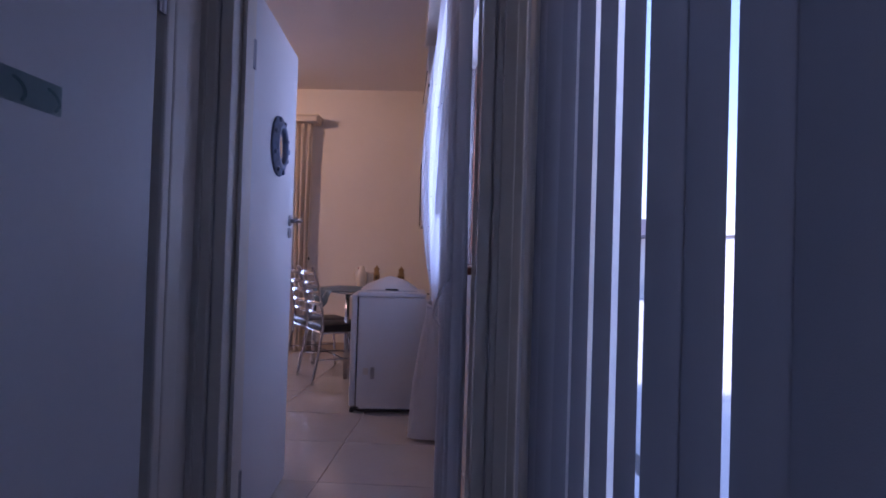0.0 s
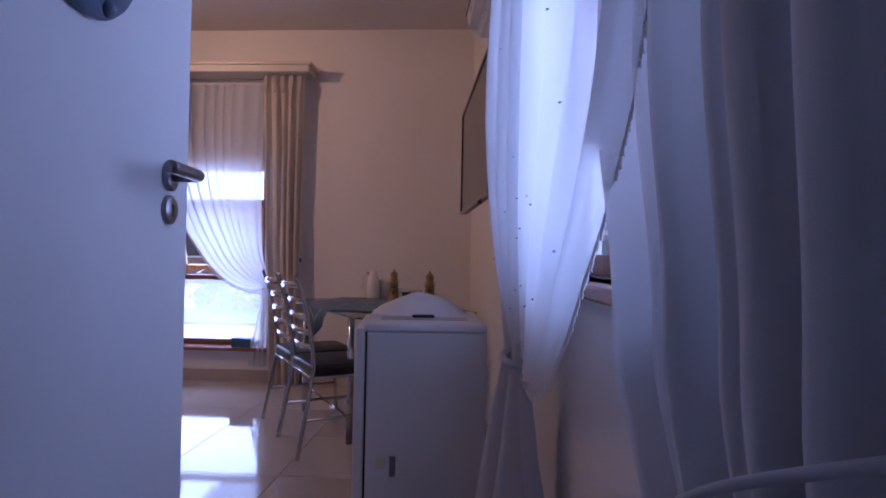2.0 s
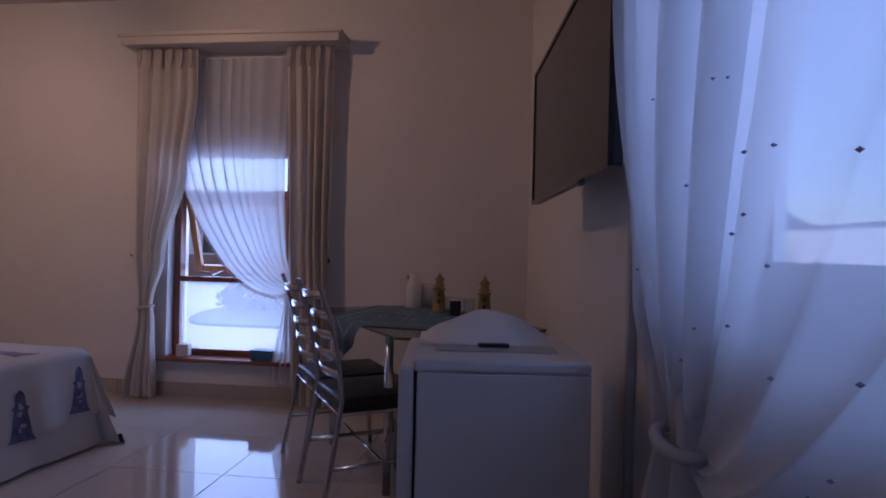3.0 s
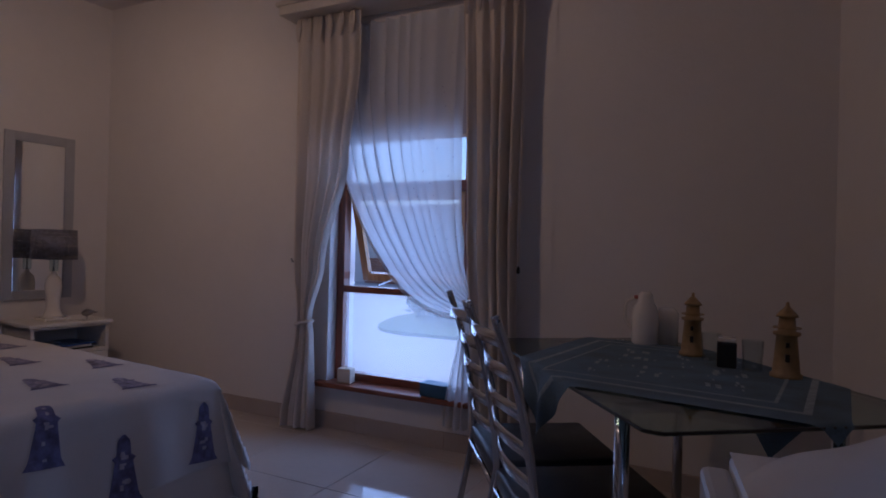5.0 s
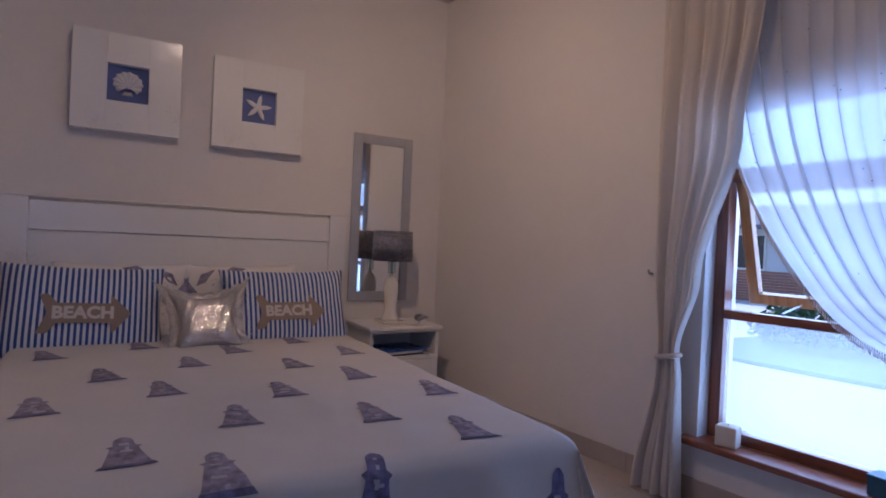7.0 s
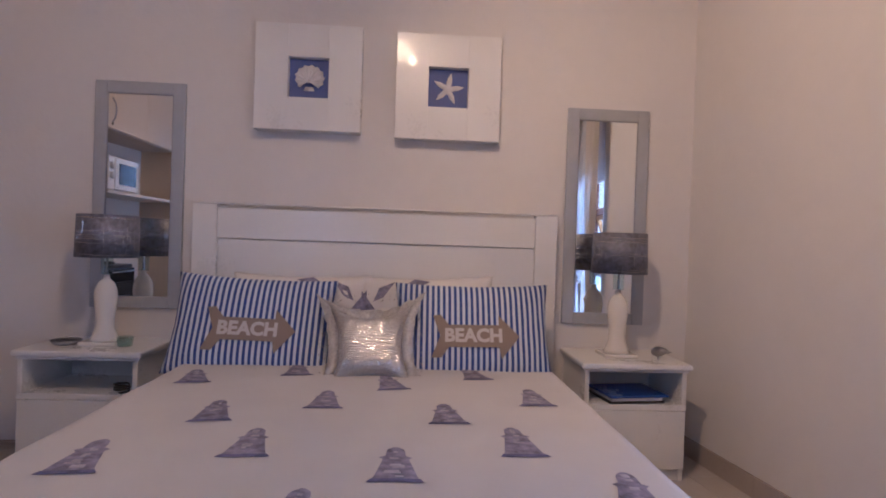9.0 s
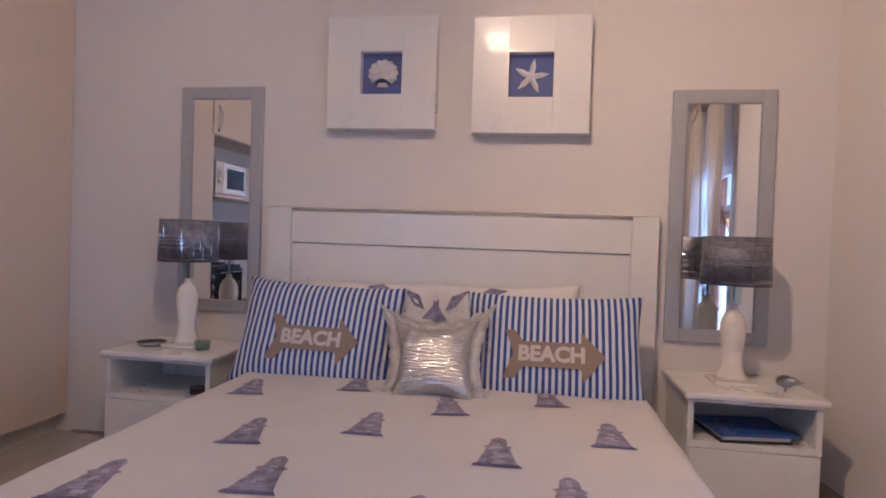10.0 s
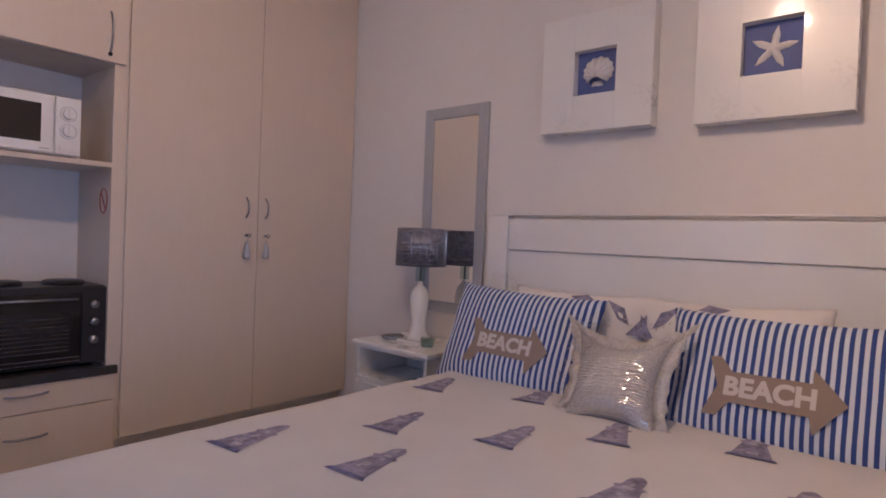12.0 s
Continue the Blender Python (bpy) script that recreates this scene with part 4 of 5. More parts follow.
part("lid", boxes(((-0.027, -0.027, 0.085), (0.027, 0.027, 0.10)), bevel=0.004), PORCELAIN, o)
for x, y in ((-0.87, 5.80), (-0.745, 5.68)):
    o = thing("drinking_glass", FA @ pose(x, y, TT), "clear drinking glass on the glass table", "glass", "drinking glasses")
    part("glass", lathe([(0, 0.004), (0.026, 0.004), (0.031, 0.10), (0.033, 0.10), (0.029, 0.0), (0, 0.0)], 22), GLASS, o, "", None, True)

# ---- the bed ----
BX0, BX1, BY0, BY1, BZ = XB + 0.10, -3.36, 3.37, 5.11, 0.545
head = thing("bed", pose(0, 0, 0), "double bed with a white panelled wooden headboard", "bed")
hy0, hy1, hz = 3.27, 5.19, 1.285
X = XB
part("headboard_post", boxes(((X + .02, hy0, 0), (X + .085, 3.395, hz)), bevel=0.004), WHITE, head)
part("headboard_post", boxes(((X + .02, 5.07, 0), (X + .085, hy1, hz)), bevel=0.004), WHITE, head)
part("headboard_panel", boxes(((X + .03, 3.395, 0.3), (X + .062, 5.07, 1.105)), bevel=0.001), WHITE, head)
part("headboard_rail", boxes(((X + .03, 3.395, 1.108), (X + .074, 5.07, 1.27)), bevel=0.004), WHITE, head)
part("headboard_cap", boxes(((X + .018, hy0 - .002, hz - .0), (X + .087, hy1 + .002, hz + .010)), bevel=0.005), WHITE, head)
part("base", boxes(((BX0 + .05, BY0 + .05, 0.06), (BX1 - .06, BY1 - .05, 0.30)), bevel=0.01), SHEET, head)
part("mattress", boxes(((BX0, BY0 + .02, 0.30), (BX1 - .03, BY1 - .02, BZ - .02)), bevel=0.04, seg=4), SHEET, head)


def drape(name, x_start, top, drop, out, seed, mat, label, ruffle):
    """A spread over the bed, hanging down its two sides and its foot in soft folds."""
    rnd = random.Random(seed)
    ph = [rnd.uniform(0, 6.28) for _ in range(8)]
    Lx, Ly, R = BX1 - x_start, BY1 - BY0, 0.06

    def fold(s):
        """Distance along the cloth past the edge: how far out, how far down."""
        if s <= 0:
            return s, 0.0
        a = min(s / R, math.pi / 2)
        o, d = R * math.sin(a), R * (1 - math.cos(a))
        rest = max(0, s - R * math.pi / 2)
        return o + rest * 0.16, d + rest * 0.987

    def f(u, v):
        sx, sy = u * (Lx + drop) - Lx + R, v * (Ly + 2 * drop) - drop
        ox, dx = fold(sx)
        cy = sy - Ly / 2
        side = 1 if cy > 0 else -1
        oy, dy = fold(abs(cy) - Ly / 2 + R)
        x = BX1 - R + ox
        y = (BY0 + BY1) / 2 + side * (Ly / 2 - R + oy)
        down = max(dx, dy) + 0.12 * min(dx, dy)
        amount = min(1, down / 0.2)
        wave = ruffle * amount * (math.sin(13 * (x if dy > dx else y) + ph[0]) + 0.5 * math.sin(29 * (x if dy > dx else y) + ph[1]) + 0.4 * math.sin(5 * (x + y) + ph[2]))
        if dy >= dx:
            y += side * (wave + out * amount)
        if dx >= dy:
            x += wave + out * amount
        corner = min(dx, dy)
        x += 0.25 * corner if dx < dy else 0
        y += side * 0.25 * corner if dy < dx else 0
        z = top - down + (0.004 * noise.noise(Vector((x * 3, y * 3, 1))) + 0.0025 * noise.noise(Vector((x * 9, y * 9, 2)))) * (1 - amount)
        return (x, y, max(z, 0.012))
    return f, Lx, Ly, R


f_sheet, *_ = drape("valance", BX0, BZ - 0.03, 0.50, -0.015, 2, SHEET, "", 0.010)
ob = thing("valance_sheet", pose(0, 0, 0), "white gathered valance hanging to the floor round the bed", "bedding")
part("cloth", sheet(90, 110, f_sheet), SHEET, ob, "", None, True)
f_spread, LX, LY, RR = drape("bedspread", BX0 + 0.02, BZ, 0.34, 0.012, 7, SPREAD, "", 0.009)
DROP = 0.34
spread = thing("bedspread", pose(0, 0, 0), "white bedspread printed with blue lighthouses, smoothed over the bed", "bedspread")
part("cloth", sheet(120, 140, f_spread), SPREAD, spread, "", None, True)


def on_spread(x, y, lift):
    """The place on the spread that lies at x, y when it is spread flat."""
    u = (x - (BX1 - LX)) / (LX + DROP)
    v = (y - (BY0 - DROP)) / (LY + 2 * DROP)
    p = Vector(f_spread(u, v))
    a, b = Vector(f_spread(u + 1e-3, v)) - p, Vector(f_spread(u, v + 1e-3)) - p
    n = a.cross(b).normalized()
    return p + n * lift


TOWER = [(-0.5, 0), (-0.40, 0.10), (-0.27, 0.52), (-0.25, 0.60), (-0.33, 0.63), (-0.31, 0.69), (-0.20, 0.70), (-0.18, 0.84), (-0.22, 0.88), (-0.10, 0.95), (-0.03, 1.0)]


def tower_half(z):
    for (a, p), (b, q) in zip([(q, -p) for p, q in TOWER], [(q, -p) for p, q in TOWER][1:]):
        if a <= z <= b:
            return p + (q - p) * (z - a) / max(b - a, 1e-6)
    return 0.03


def motif(x, y, turn, size, dark):
    """A printed lighthouse, its top towards the headboard, with a pale band; laid on the cloth."""
    ca, sa = math.cos(turn), math.sin(turn)
    def patch(bm, z0, z1, lift, k=1.0, n=6, off=0.0):
        def g(u, v):
            z = z0 + (z1 - z0) * v
            w = 0.56 * (tower_half(z) * k * (2 * u - 1) + off)
            px, py = -z * size, w * size
            return on_spread(x + px * ca - py * sa, y + px * sa + py * ca, lift)
        sheet(4, n, g, bm)
    bm = bmesh.new()
    patch(bm, 0, 0.60, 0.0020, n=8); patch(bm, 0.60, 0.70, 0.0020, n=2); patch(bm, 0.70, 0.99, 0.0020, n=4)
    part("lighthouse_print", bm, dark, spread, "printed blue lighthouse")
    bm = bmesh.new()
    patch(bm, 0.0, 0.075, 0.0034, 1.02, 2)
    part("print_foot", bm, PRINTDARK, spread, "darker foot of the print")
    bm = bmesh.new()
    for _ in range(7):
        z = random.uniform(0.08, 0.85)
        patch(bm, z, z + random.uniform(0.03, 0.09), 0.0034, random.uniform(0.12, 0.4), 2, random.uniform(-0.13, 0.13) * (1 - z))
    part("print_band", bm, BAND, spread, "pale bands of the print", kind="stuff")


PRINTS = [(-5.15, 3.95, 9), (-5.15, 4.71, 8), (-5.00, 3.58, 15), (-4.95, 4.36, 12), (-4.76, 4.88, -2), (-4.68, 4.125, 3), (-4.53, 3.80, 9), (-4.53, 4.545, 2),
          (-4.23, 3.985, 4), (-4.26, 4.735, 1), (-4.11, 3.61, 7), (-4.08, 4.385, 1), (-3.92, 4.93, -8), (-3.80, 4.16, -4), (-3.69, 4.58, -4), (-3.58, 3.85, 2),
          (-3.43, 4.79, -8), (-3.36, 4.05, 0), (-3.20, 4.40, -8), (-3.12, 3.70, 4), (-3.00, 4.66, -4), (-3.05, 5.00, -6), (-3.75, 5.27, -8), (-4.35, 5.26, -6)]
for k, (x, y, turn) in enumerate(PRINTS):
    motif(x, y, radians(turn), 0.245, PRINTDARK if x > -3.22 else PRINT)


def pillow(name, m, w, h, thick, mat, label, category="pillow", flange=0.0, n=36, seed=1, sag=0.06):
    """A stuffed pillow lying in its x, y plane, its front towards z."""
    rnd = random.Random(seed)
    ph = [rnd.uniform(0, 6.28) for _ in range(6)]

    def f(side):
        def g(u, v):
            a, b = 2 * u - 1, 2 * v - 1
            k = (max(0, 1 - a ** 4) * max(0, 1 - b ** 4)) ** 0.55
            px = a * w / 2 * (1 - sag * (1 - b * b) * abs(a))
            py = b * h / 2 * (1 - sag * 1.3 * (1 - a * a) * abs(b))
            crease = 0.010 * math.sin(9 * a + 4 * b + ph[0]) * (a * a + b * b) * 0.5 + 0.006 * math.sin(17 * a - 8 * b + ph[1]) * abs(a)
            return (px, py, side * (thick / 2 * k + crease * min(1, k * 2) * 0.6))
        return g
    ob = thing(name, m, label, category)
    bm = sheet(n, n, f(1))
    sheet(n, n, lambda u, v: f(-1)(1 - u, v), bm)
    bmesh.ops.remove_doubles(bm, verts=bm.verts, dist=1e-4)
    part("cover", bm, mat, ob, "", None, True)
    if flange:
        fb = bmesh.new()
        cor = []
        N = 26
        for s in range(4):
            for k in range(N):
                t = 2 * k / N - 1
                a, b = [(t, -1), (1, t), (-t, 1), (-1, -t)][s]
                cor.append((a, b))
        inner, outer_ = [], []
        for j, (a, b) in enumerate(cor):
            p = Vector(f(1)((a + 1) / 2, (b + 1) / 2))
            k = 1 + 2 * flange / w
            inner.append(fb.verts.new(p * 0.985))
            q = Vector((p.x * k + a * 0.004 + 0.003 * math.sin(j * 2.3), p.y * k + b * 0.004 + 0.003 * math.cos(j * 1.9), 0.012 * math.sin(j * 1.7) + 0.006 * math.sin(j * 0.8)))
            outer_.append(fb.verts.new(q))
        L = len(cor)
        for j in range(L):
            fb.faces.new((inner[j], inner[(j + 1) % L], outer_[(j + 1) % L], outer_[j]))
        fo = part("flange", fb, mat, ob, "crinkled sequined border", None, True)
        fo.modifiers.new("thick", "SOLIDIFY").thickness = 0.003
    return ob, f(1)


def lean(x, y, z, tilt, spin=0, roll=0):
    """A pillow's pose: its width along y, its face towards +x, leaning back by tilt degrees."""
    return Matrix.Translation((x, y, z)) @ Matrix.Rotation(radians(spin), 4, "Z") @ Matrix(((0, 0, 1, 0), (1, 0, 0, 0), (0, 1, 0, 0), (0, 0, 0, 1))) @ Matrix.Rotation(radians(-tilt), 4, "X") @ Matrix.Rotation(radians(roll), 4, "Z")


def felt(outline, z, fsurf, w, h, bm, lift):
    """A flat felt shape laid on the pillow's face."""
    grid = bmesh.new()
    vs = [grid.verts.new((x, y, 0)) for x, y in outline]
    grid.faces.new(vs)
    bmesh.ops.triangulate(grid, faces=grid.faces)
    for _ in range(3):
        bmesh.ops.subdivide_edges(grid, edges=[e for e in grid.edges if e.calc_length() > 0.03], cuts=1)
        bmesh.ops.triangulate(grid, faces=grid.faces)
    for v in grid.verts:
        p = fsurf(v.co.x / w + 0.5, v.co.y / h + 0.5)
        v.co.z = p[2] + lift
    return grid


def beach_pillow(m, label, seed):
    w, h, t = 0.75, 0.49, 0.17
    ob, fs = pillow("striped_pillow", m, w, h, t, STRIPES, label, flange=0, seed=seed)
    ob["group"] = "striped pillows"
    DY = -0.045
    arrow = [(-0.20, 0.095), (-0.165, 0.10), (-0.125, 0.052), (0.105, 0.052), (0.105, 0.098), (0.20, 0.0), (0.115, -0.105), (0.105, -0.052), (-0.125, -0.052), (-0.16, -0.10), (-0.205, -0.10), (-0.165, 0.0)]
    arrow = [(x + 0.01, y + DY) for x, y in arrow]
    fb = felt(arrow, 0, fs, w, h, None, 0.006)
    a = part("felt_arrow", fb, TAUPE, ob, "taupe felt arrow sewn on the front")
    a.modifiers.new("thick", "SOLIDIFY").thickness = 0.004
    cu = bpy.data.curves.new("word", "FONT")
    cu.body, cu.size, cu.align_x, cu.align_y, cu.extrude, cu.offset, cu.resolution_u = "BEACH", 0.085, "CENTER", "CENTER", 0.0008, 0.0036, 3
    tmp = new("word", cu)
    bpy.context.view_layer.update()
    me = bpy.data.meshes.new_from_object(tmp.evaluated_get(bpy.context.evaluated_depsgraph_get()))
    bpy.data.objects.remove(tmp)
    bm = bmesh.new()
    bm.from_mesh(me)
    bpy.data.meshes.remove(me)
    for v in bm.verts:
        x, y = v.co.x - 0.002, v.co.y + DY
        v.co = Vector((x, y, fs(x / w + 0.5, y / h + 0.5)[2] + 0.010 + v.co.z))
    part("lettering", bm, LETTER, a, "white letters reading BEACH")
    return ob


def white_pillow(m, seed):
    ob, _ = pillow("white_pillow", m, 0.70, 0.48, 0.16, PILLOWCASE, "white pillow with a slate blue print, leaning on the headboard", seed=seed)
    ob["group"] = "white pillows"
    return ob


wp = white_pillow(lean(-5.68, 3.86, 0.705, 13, 0, 0), 31)
wp2 = white_pillow(lean(-5.68, 4.50, 0.712, 13, 0, 2), 33)
for o, sgn in ((wp, 1), (wp2, -1)):
    for pts in ([(0.16, 0.20), (0.24, 0.17), (0.27, 0.10), (0.22, 0.12)], [(0.26, 0.06), (0.33, 0.16), (0.335, 0.06)], [(-0.02, .20), (0.06, 0.215), (0.10, 0.19), (0.02, 0.18)]):
        bm = bmesh.new()
        vs = [bm.verts.new((sgn * x, y, 0.016 + 0.07 * max(0, 1 - (x / .35) ** 4) ** .55 * max(0, 1 - (y / .24) ** 4) ** .55)) for x, y in pts]
        bm.faces.new(vs if sgn > 0 else vs[::-1])
        part("print", bm, PRINT, o, "printed slate blue motif")
beach_pillow(lean(-5.475, 3.680, 0.706, 24, 3, -2), "blue and white striped pillow with BEACH arrow, nearer the cupboards", 41)
beach_pillow(lean(-5.465, 4.712, 0.702, 24, -2, 1), "blue and white striped pillow with BEACH arrow, nearer the window", 43)
cushion, cf = pillow("silver_cushion", lean(-5.26, 4.245, 0.654, 31, 0, 3), 0.375, 0.395, 0.14, SILVER, "silver sequined cushion with crinkled border between the striped pillows", "cushion", flange=0.058, seed=51, sag=0.27)
sq = bmesh.new()
rnd = random.Random(9)
for i in range(46):
    for j in range(34):
        a, b = (i + 0.5 * (j % 2)) / 46, j / 34
        if not (0.03 < a < 0.97 and 0.03 < b < 0.97):
            continue
        p = Vector(cf(a, b))
        q, r = Vector(cf(a + 0.01, b)) - p, Vector(cf(a, b + 0.01)) - p
        n = q.cross(r).normalized()
        t1 = q.normalized()
        t2 = n.cross(t1)
        n2 = (n + 0.12 * Vector((rnd.uniform(-1, 1), rnd.uniform(-1, 1), 0))).normalized()
        t1 = (t1 - n2 * t1.dot(n2)).normalized(); t2 = n2.cross(t1)
        c = p + n * 0.0022
        sq.faces.new([sq.verts.new(c + 0.0026 * (math.cos(k * math.pi / 3) * t1 + math.sin(k * math.pi / 3) * t2)) for k in range(6)])
part("sequin_cloth", sq, SEQUIN, cushion, "tiny silver sequins", kind="stuff")
sq = bmesh.new()
for k in range(150):
    s, t = rnd.randrange(4), rnd.uniform(-1, 1)
    a, b = [(t, -1), (1, t), (t, 1), (-1, t)][s]
    e = rnd.uniform(1.06, 1.22)
    lathe([(0, -0.003), (0.003, 0), (0, 0.003)], 6, sq, (a * 0.185 * e, b * 0.20 * (1 + (e - 1) * 1.25), 0.008))
part("bead_border", sq, SEQUIN, cushion, "silver beads on the border", kind="stuff")


# ---- nightstands ----
def nightstand(y0, y1, label):
    m = pose(XB + 0.01, y0, 0)
    w, d, h = y1 - y0, 0.40, 0.57
    o = thing("nightstand", m, label, "nightstand", "nightstands")
    part("top", boxes(((0.0, -0.022, h - 0.028), (d + 0.03, w + 0.022, h)), bevel=0.009, seg=3), WHITE, o)
    part("moulding", boxes(((0.0, -0.010, h - 0.042), (d + 0.014, w + 0.010, h - 0.0285)), bevel=0.005), WHITE, o)
    part("side_panel", boxes(((0, 0, 0.0), (d, 0.02, h - 0.042)), bevel=0.001), WHITE, o)
    part("side_panel", boxes(((0, w - 0.02, 0.0), (d, w, h - 0.042)), bevel=0.001), WHITE, o)
    part("back_panel", boxes(((0, 0.02, 0.05), (0.012, w - 0.02, h - 0.042))), WHITE, o)
    part("shelf", boxes(((0.012, 0.02, 0.352), (d - 0.002, w - 0.02, 0.37))), WHITE, o)
    part("front_edge", boxes(((d, -0.002, 0.346), (d + 0.012, w + 0.002, 0.372)), ((d, -0.002, 0.372), (d + 0.008, 0.02, h - 0.042)), ((d, w - 0.02, 0.372), (d + 0.008, w + 0.002, h - 0.042)), bevel=0.002), WHITE, o)
    dr = part("cupboard_door", boxes(((d, 0.004, 0.06), (d + 0.018, w - 0.004, 0.343)), bevel=0.004), WHITE, o)
    part("plinth", boxes(((d - 0.03, 0.02, 0.0), (d - 0.01, w - 0.02, 0.058))), WHITE, o)
    return o


nightstand(2.635, 3.165, "white nightstand with an open shelf, beside the cupboards")
nightstand(5.265, 5.765, "white nightstand with open shelf, standing beside the window wall")


def table_lamp(y, x, label):
    """A white bottle-shaped lamp with a clear stem and a drum shade."""
    o = thing("table_lamp", pose(x, y, 0.5705), label, "lamp", "bedside lamps")
    b = boxes(((-0.085, -0.085, 0), (0.085, 0.085, 0.018)), bevel=0.004)
    part("base", b, PORCELAIN, o)
    part("body", lathe([(0, 0.018), (0.068, 0.018), (0.058, 0.035), (0.043, 0.075), (0.040, 0.12), (0.048, 0.18), (0.053, 0.23), (0.049, 0.27), (0.036, 0.30), (0.016, 0.32), (0.014, 0.34), (0, 0.341)], 32), PORCELAIN, o, "", None, True)
    part("stem", lathe([(0, 0.34), (0.028, 0.341), (0.026, 0.352), (0.028, 0.36), (0.028, 0.43), (0, 0.431)], 24), TABLEGLASS, o, "clear glass stem", None, True)
    part("socket", tube([(0, 0, 0.34), (0, 0, 0.50)], 0.006, 10), CHROME, o)
    bulb = part("bulb", lathe([(0, 0.47), (0.014, 0.475), (0.016, 0.50), (0.028, 0.535), (0.026, 0.56), (0.012, 0.58), (0, 0.583)], 20), PORCELAIN, o, "", None, True)
    sh = bmesh.new()
    R0, R1, z0, z1 = 0.142, 0.136, 0.425, 0.632
    lathe([(R0, z0), (R1, z1), (R1 - 0.003, z1), (R0 - 0.003, z0), (R0, z0)], 56, sh)
    s = part("shade", sh, SHADE, o, "grey shade woven with silver threads", None, True)
    th = bmesh.new()
    rnd = random.Random(int(y * 10))
    for k in range(26):
        z, a, l = rnd.uniform(z0 + .01, z1 - .01), rnd.uniform(0, 6.28), rnd.uniform(0.6, 3.5)
        r = R0 + (R1 - R0) * (z - z0) / (z1 - z0) + 0.0008
        n = max(3, int(l * 6))
        tube([(r * math.cos(a + l * j / n), r * math.sin(a + l * j / n), z + 0.002 * math.sin(j)) for j in range(n + 1)], 0.0011, 4, th)
    for k in range(22):
        a, zz = rnd.uniform(0, 6.28), rnd.uniform(z0 + 0.01, z1 - 0.08)
        r = R0 - 0.001
        tube([(r * math.cos(a), r * math.sin(a), zz), ((r - .002) * math.cos(a + .01), (r - .002) * math.sin(a + .01), zz + rnd.uniform(0.03, 0.08))], 0.0009, 4, th)
    part("silver_threads", th, SEQUIN, s, "raised silver threads", kind="stuff")
    part("spider", boxes(((-R1, -0.002, 0.60), (R1, 0.002, 0.603)), ((-0.002, -R1, 0.60), (0.002, R1, 0.603))), CHROME, o)
    return o


table_lamp(2.915, -5.66, "white porcelain lamp with silver-grey drum shade, nearer the cupboards")
table_lamp(5.485, -5.66, "white porcelain lamp with silver-grey drum shade, nearer the window wall")

o = thing("trinket_dish", pose(-5.62, 2.755, 0.5705), "small pewter trinket dish on the nightstand", "dish")
part("dish", lathe([(0, 0.004), (0.045, 0.004), (0.062, 0.016), (0.066, 0.016), (0.05, 0.0), (0, 0.0)], 28), BRUSHED, o, "", None, True)
part("rim", tube([(0.066 * math.cos(a), 0.066 * math.sin(a), 0.019) for a in [k * math.pi / 12 for k in range(24)]], 0.003, 6, None, True), BRUSHED, o)
o = thing("coaster", pose(-5.60, 3.04, 0.5705), "small clear glass holder behind the lamp", "glass")
part("holder", lathe([(0, 0.003), (0.030, 0.003), (0.036, 0.045), (0.039, 0.045), (0.034, 0), (0, 0)], 20), TABLEGLASS, o, "", None, True)
o = thing("bird_ornament", pose(-5.56, 5.665, 0.5705, 0, 0, 35), "small dark bird-shaped ornament on the nightstand", "ornament")
part("body", lathe([(0, 0), (0.016, 0.01), (0.026, 0.03), (0.024, 0.055), (0.012, 0.085), (0, 0.10)], 16), BRUSHED, o, "", pose(-0.04, 0, 0.034, 0, 78, 0), True)
part("legs", tube([(0.0, 0, 0), (0.0, 0, 0.03)], 0.004, 6), BRUSHED, o)
part("beak", tube([(0.05, 0, 0.045), (0.075, 0, 0.052)], [0.007, 0.001], 8), BRUSHED, o)
o = thing("folder", pose(-5.60, 5.52, 0.3715, 0, 0, 8), "glossy blue plastic folder lying on the nightstand shelf", "folder")
part("cover", boxes(((-0.125, -0.15, 0.028), (0.135, 0.16, 0.040)), bevel=0.004), FOLDER, o)
part("paper", boxes(((-0.12, -0.14, 0.012), (0.125, 0.13, 0.028))), PILLOWCASE, o)
part("back_cover", boxes(((-0.125, -0.15, 0.0), (0.13, 0.14, 0.012)), bevel=0.003), BLACK, o)
o = thing("cable_coil", pose(-5.50, 3.08, 0.371), "coil of black cable on the nightstand shelf", "cable")
part("cable", tube([((0.03 + 0.002 * (k % 3)) * math.cos(k * 0.6), (0.03 + 0.002 * (k % 3)) * math.sin(k * 0.6), 0.006 + 0.0012 * k) for k in range(32)], 0.005, 6), BLACK, o, "", None, True)


# ---- mirrors and pictures ----
def wall_mirror(y0, y1, z0, z1, label):
    o = thing("wall_mirror", pose(XB + 0.002, (y0 + y1) / 2, (z0 + z1) / 2), label, "mirror", "silver framed mirrors")
    w, h, b = (y1 - y0) / 2, (z1 - z0) / 2, 0.062
    part("frame", boxes(((0, -w, -h), (0.022, -w + b, h)), ((0, w - b, -h), (0.022, w, h)), ((0, -w + b, -h), (0.022, w - b, -h + b)), ((0, -w + b, h - b), (0.022, w - b, h)), bevel=0.003), MIRRORFRAME, o)
    part("glass", boxes(((0.002, -w + b, -h + b), (0.014, w - b, h - b))), MIRROR, o, "mirror glass")
    part("inner_edge", boxes(((0.014, -w + b, -h + b), (0.018, -w + b + .004, h - b)), ((0.014, w - b - .004, -h + b), (0.018, w - b, h - b)), ((0.014, -w + b + .004, h - b - .004), (0.018, w - b - .004, h - b))), BRUSHED, o)
    return o


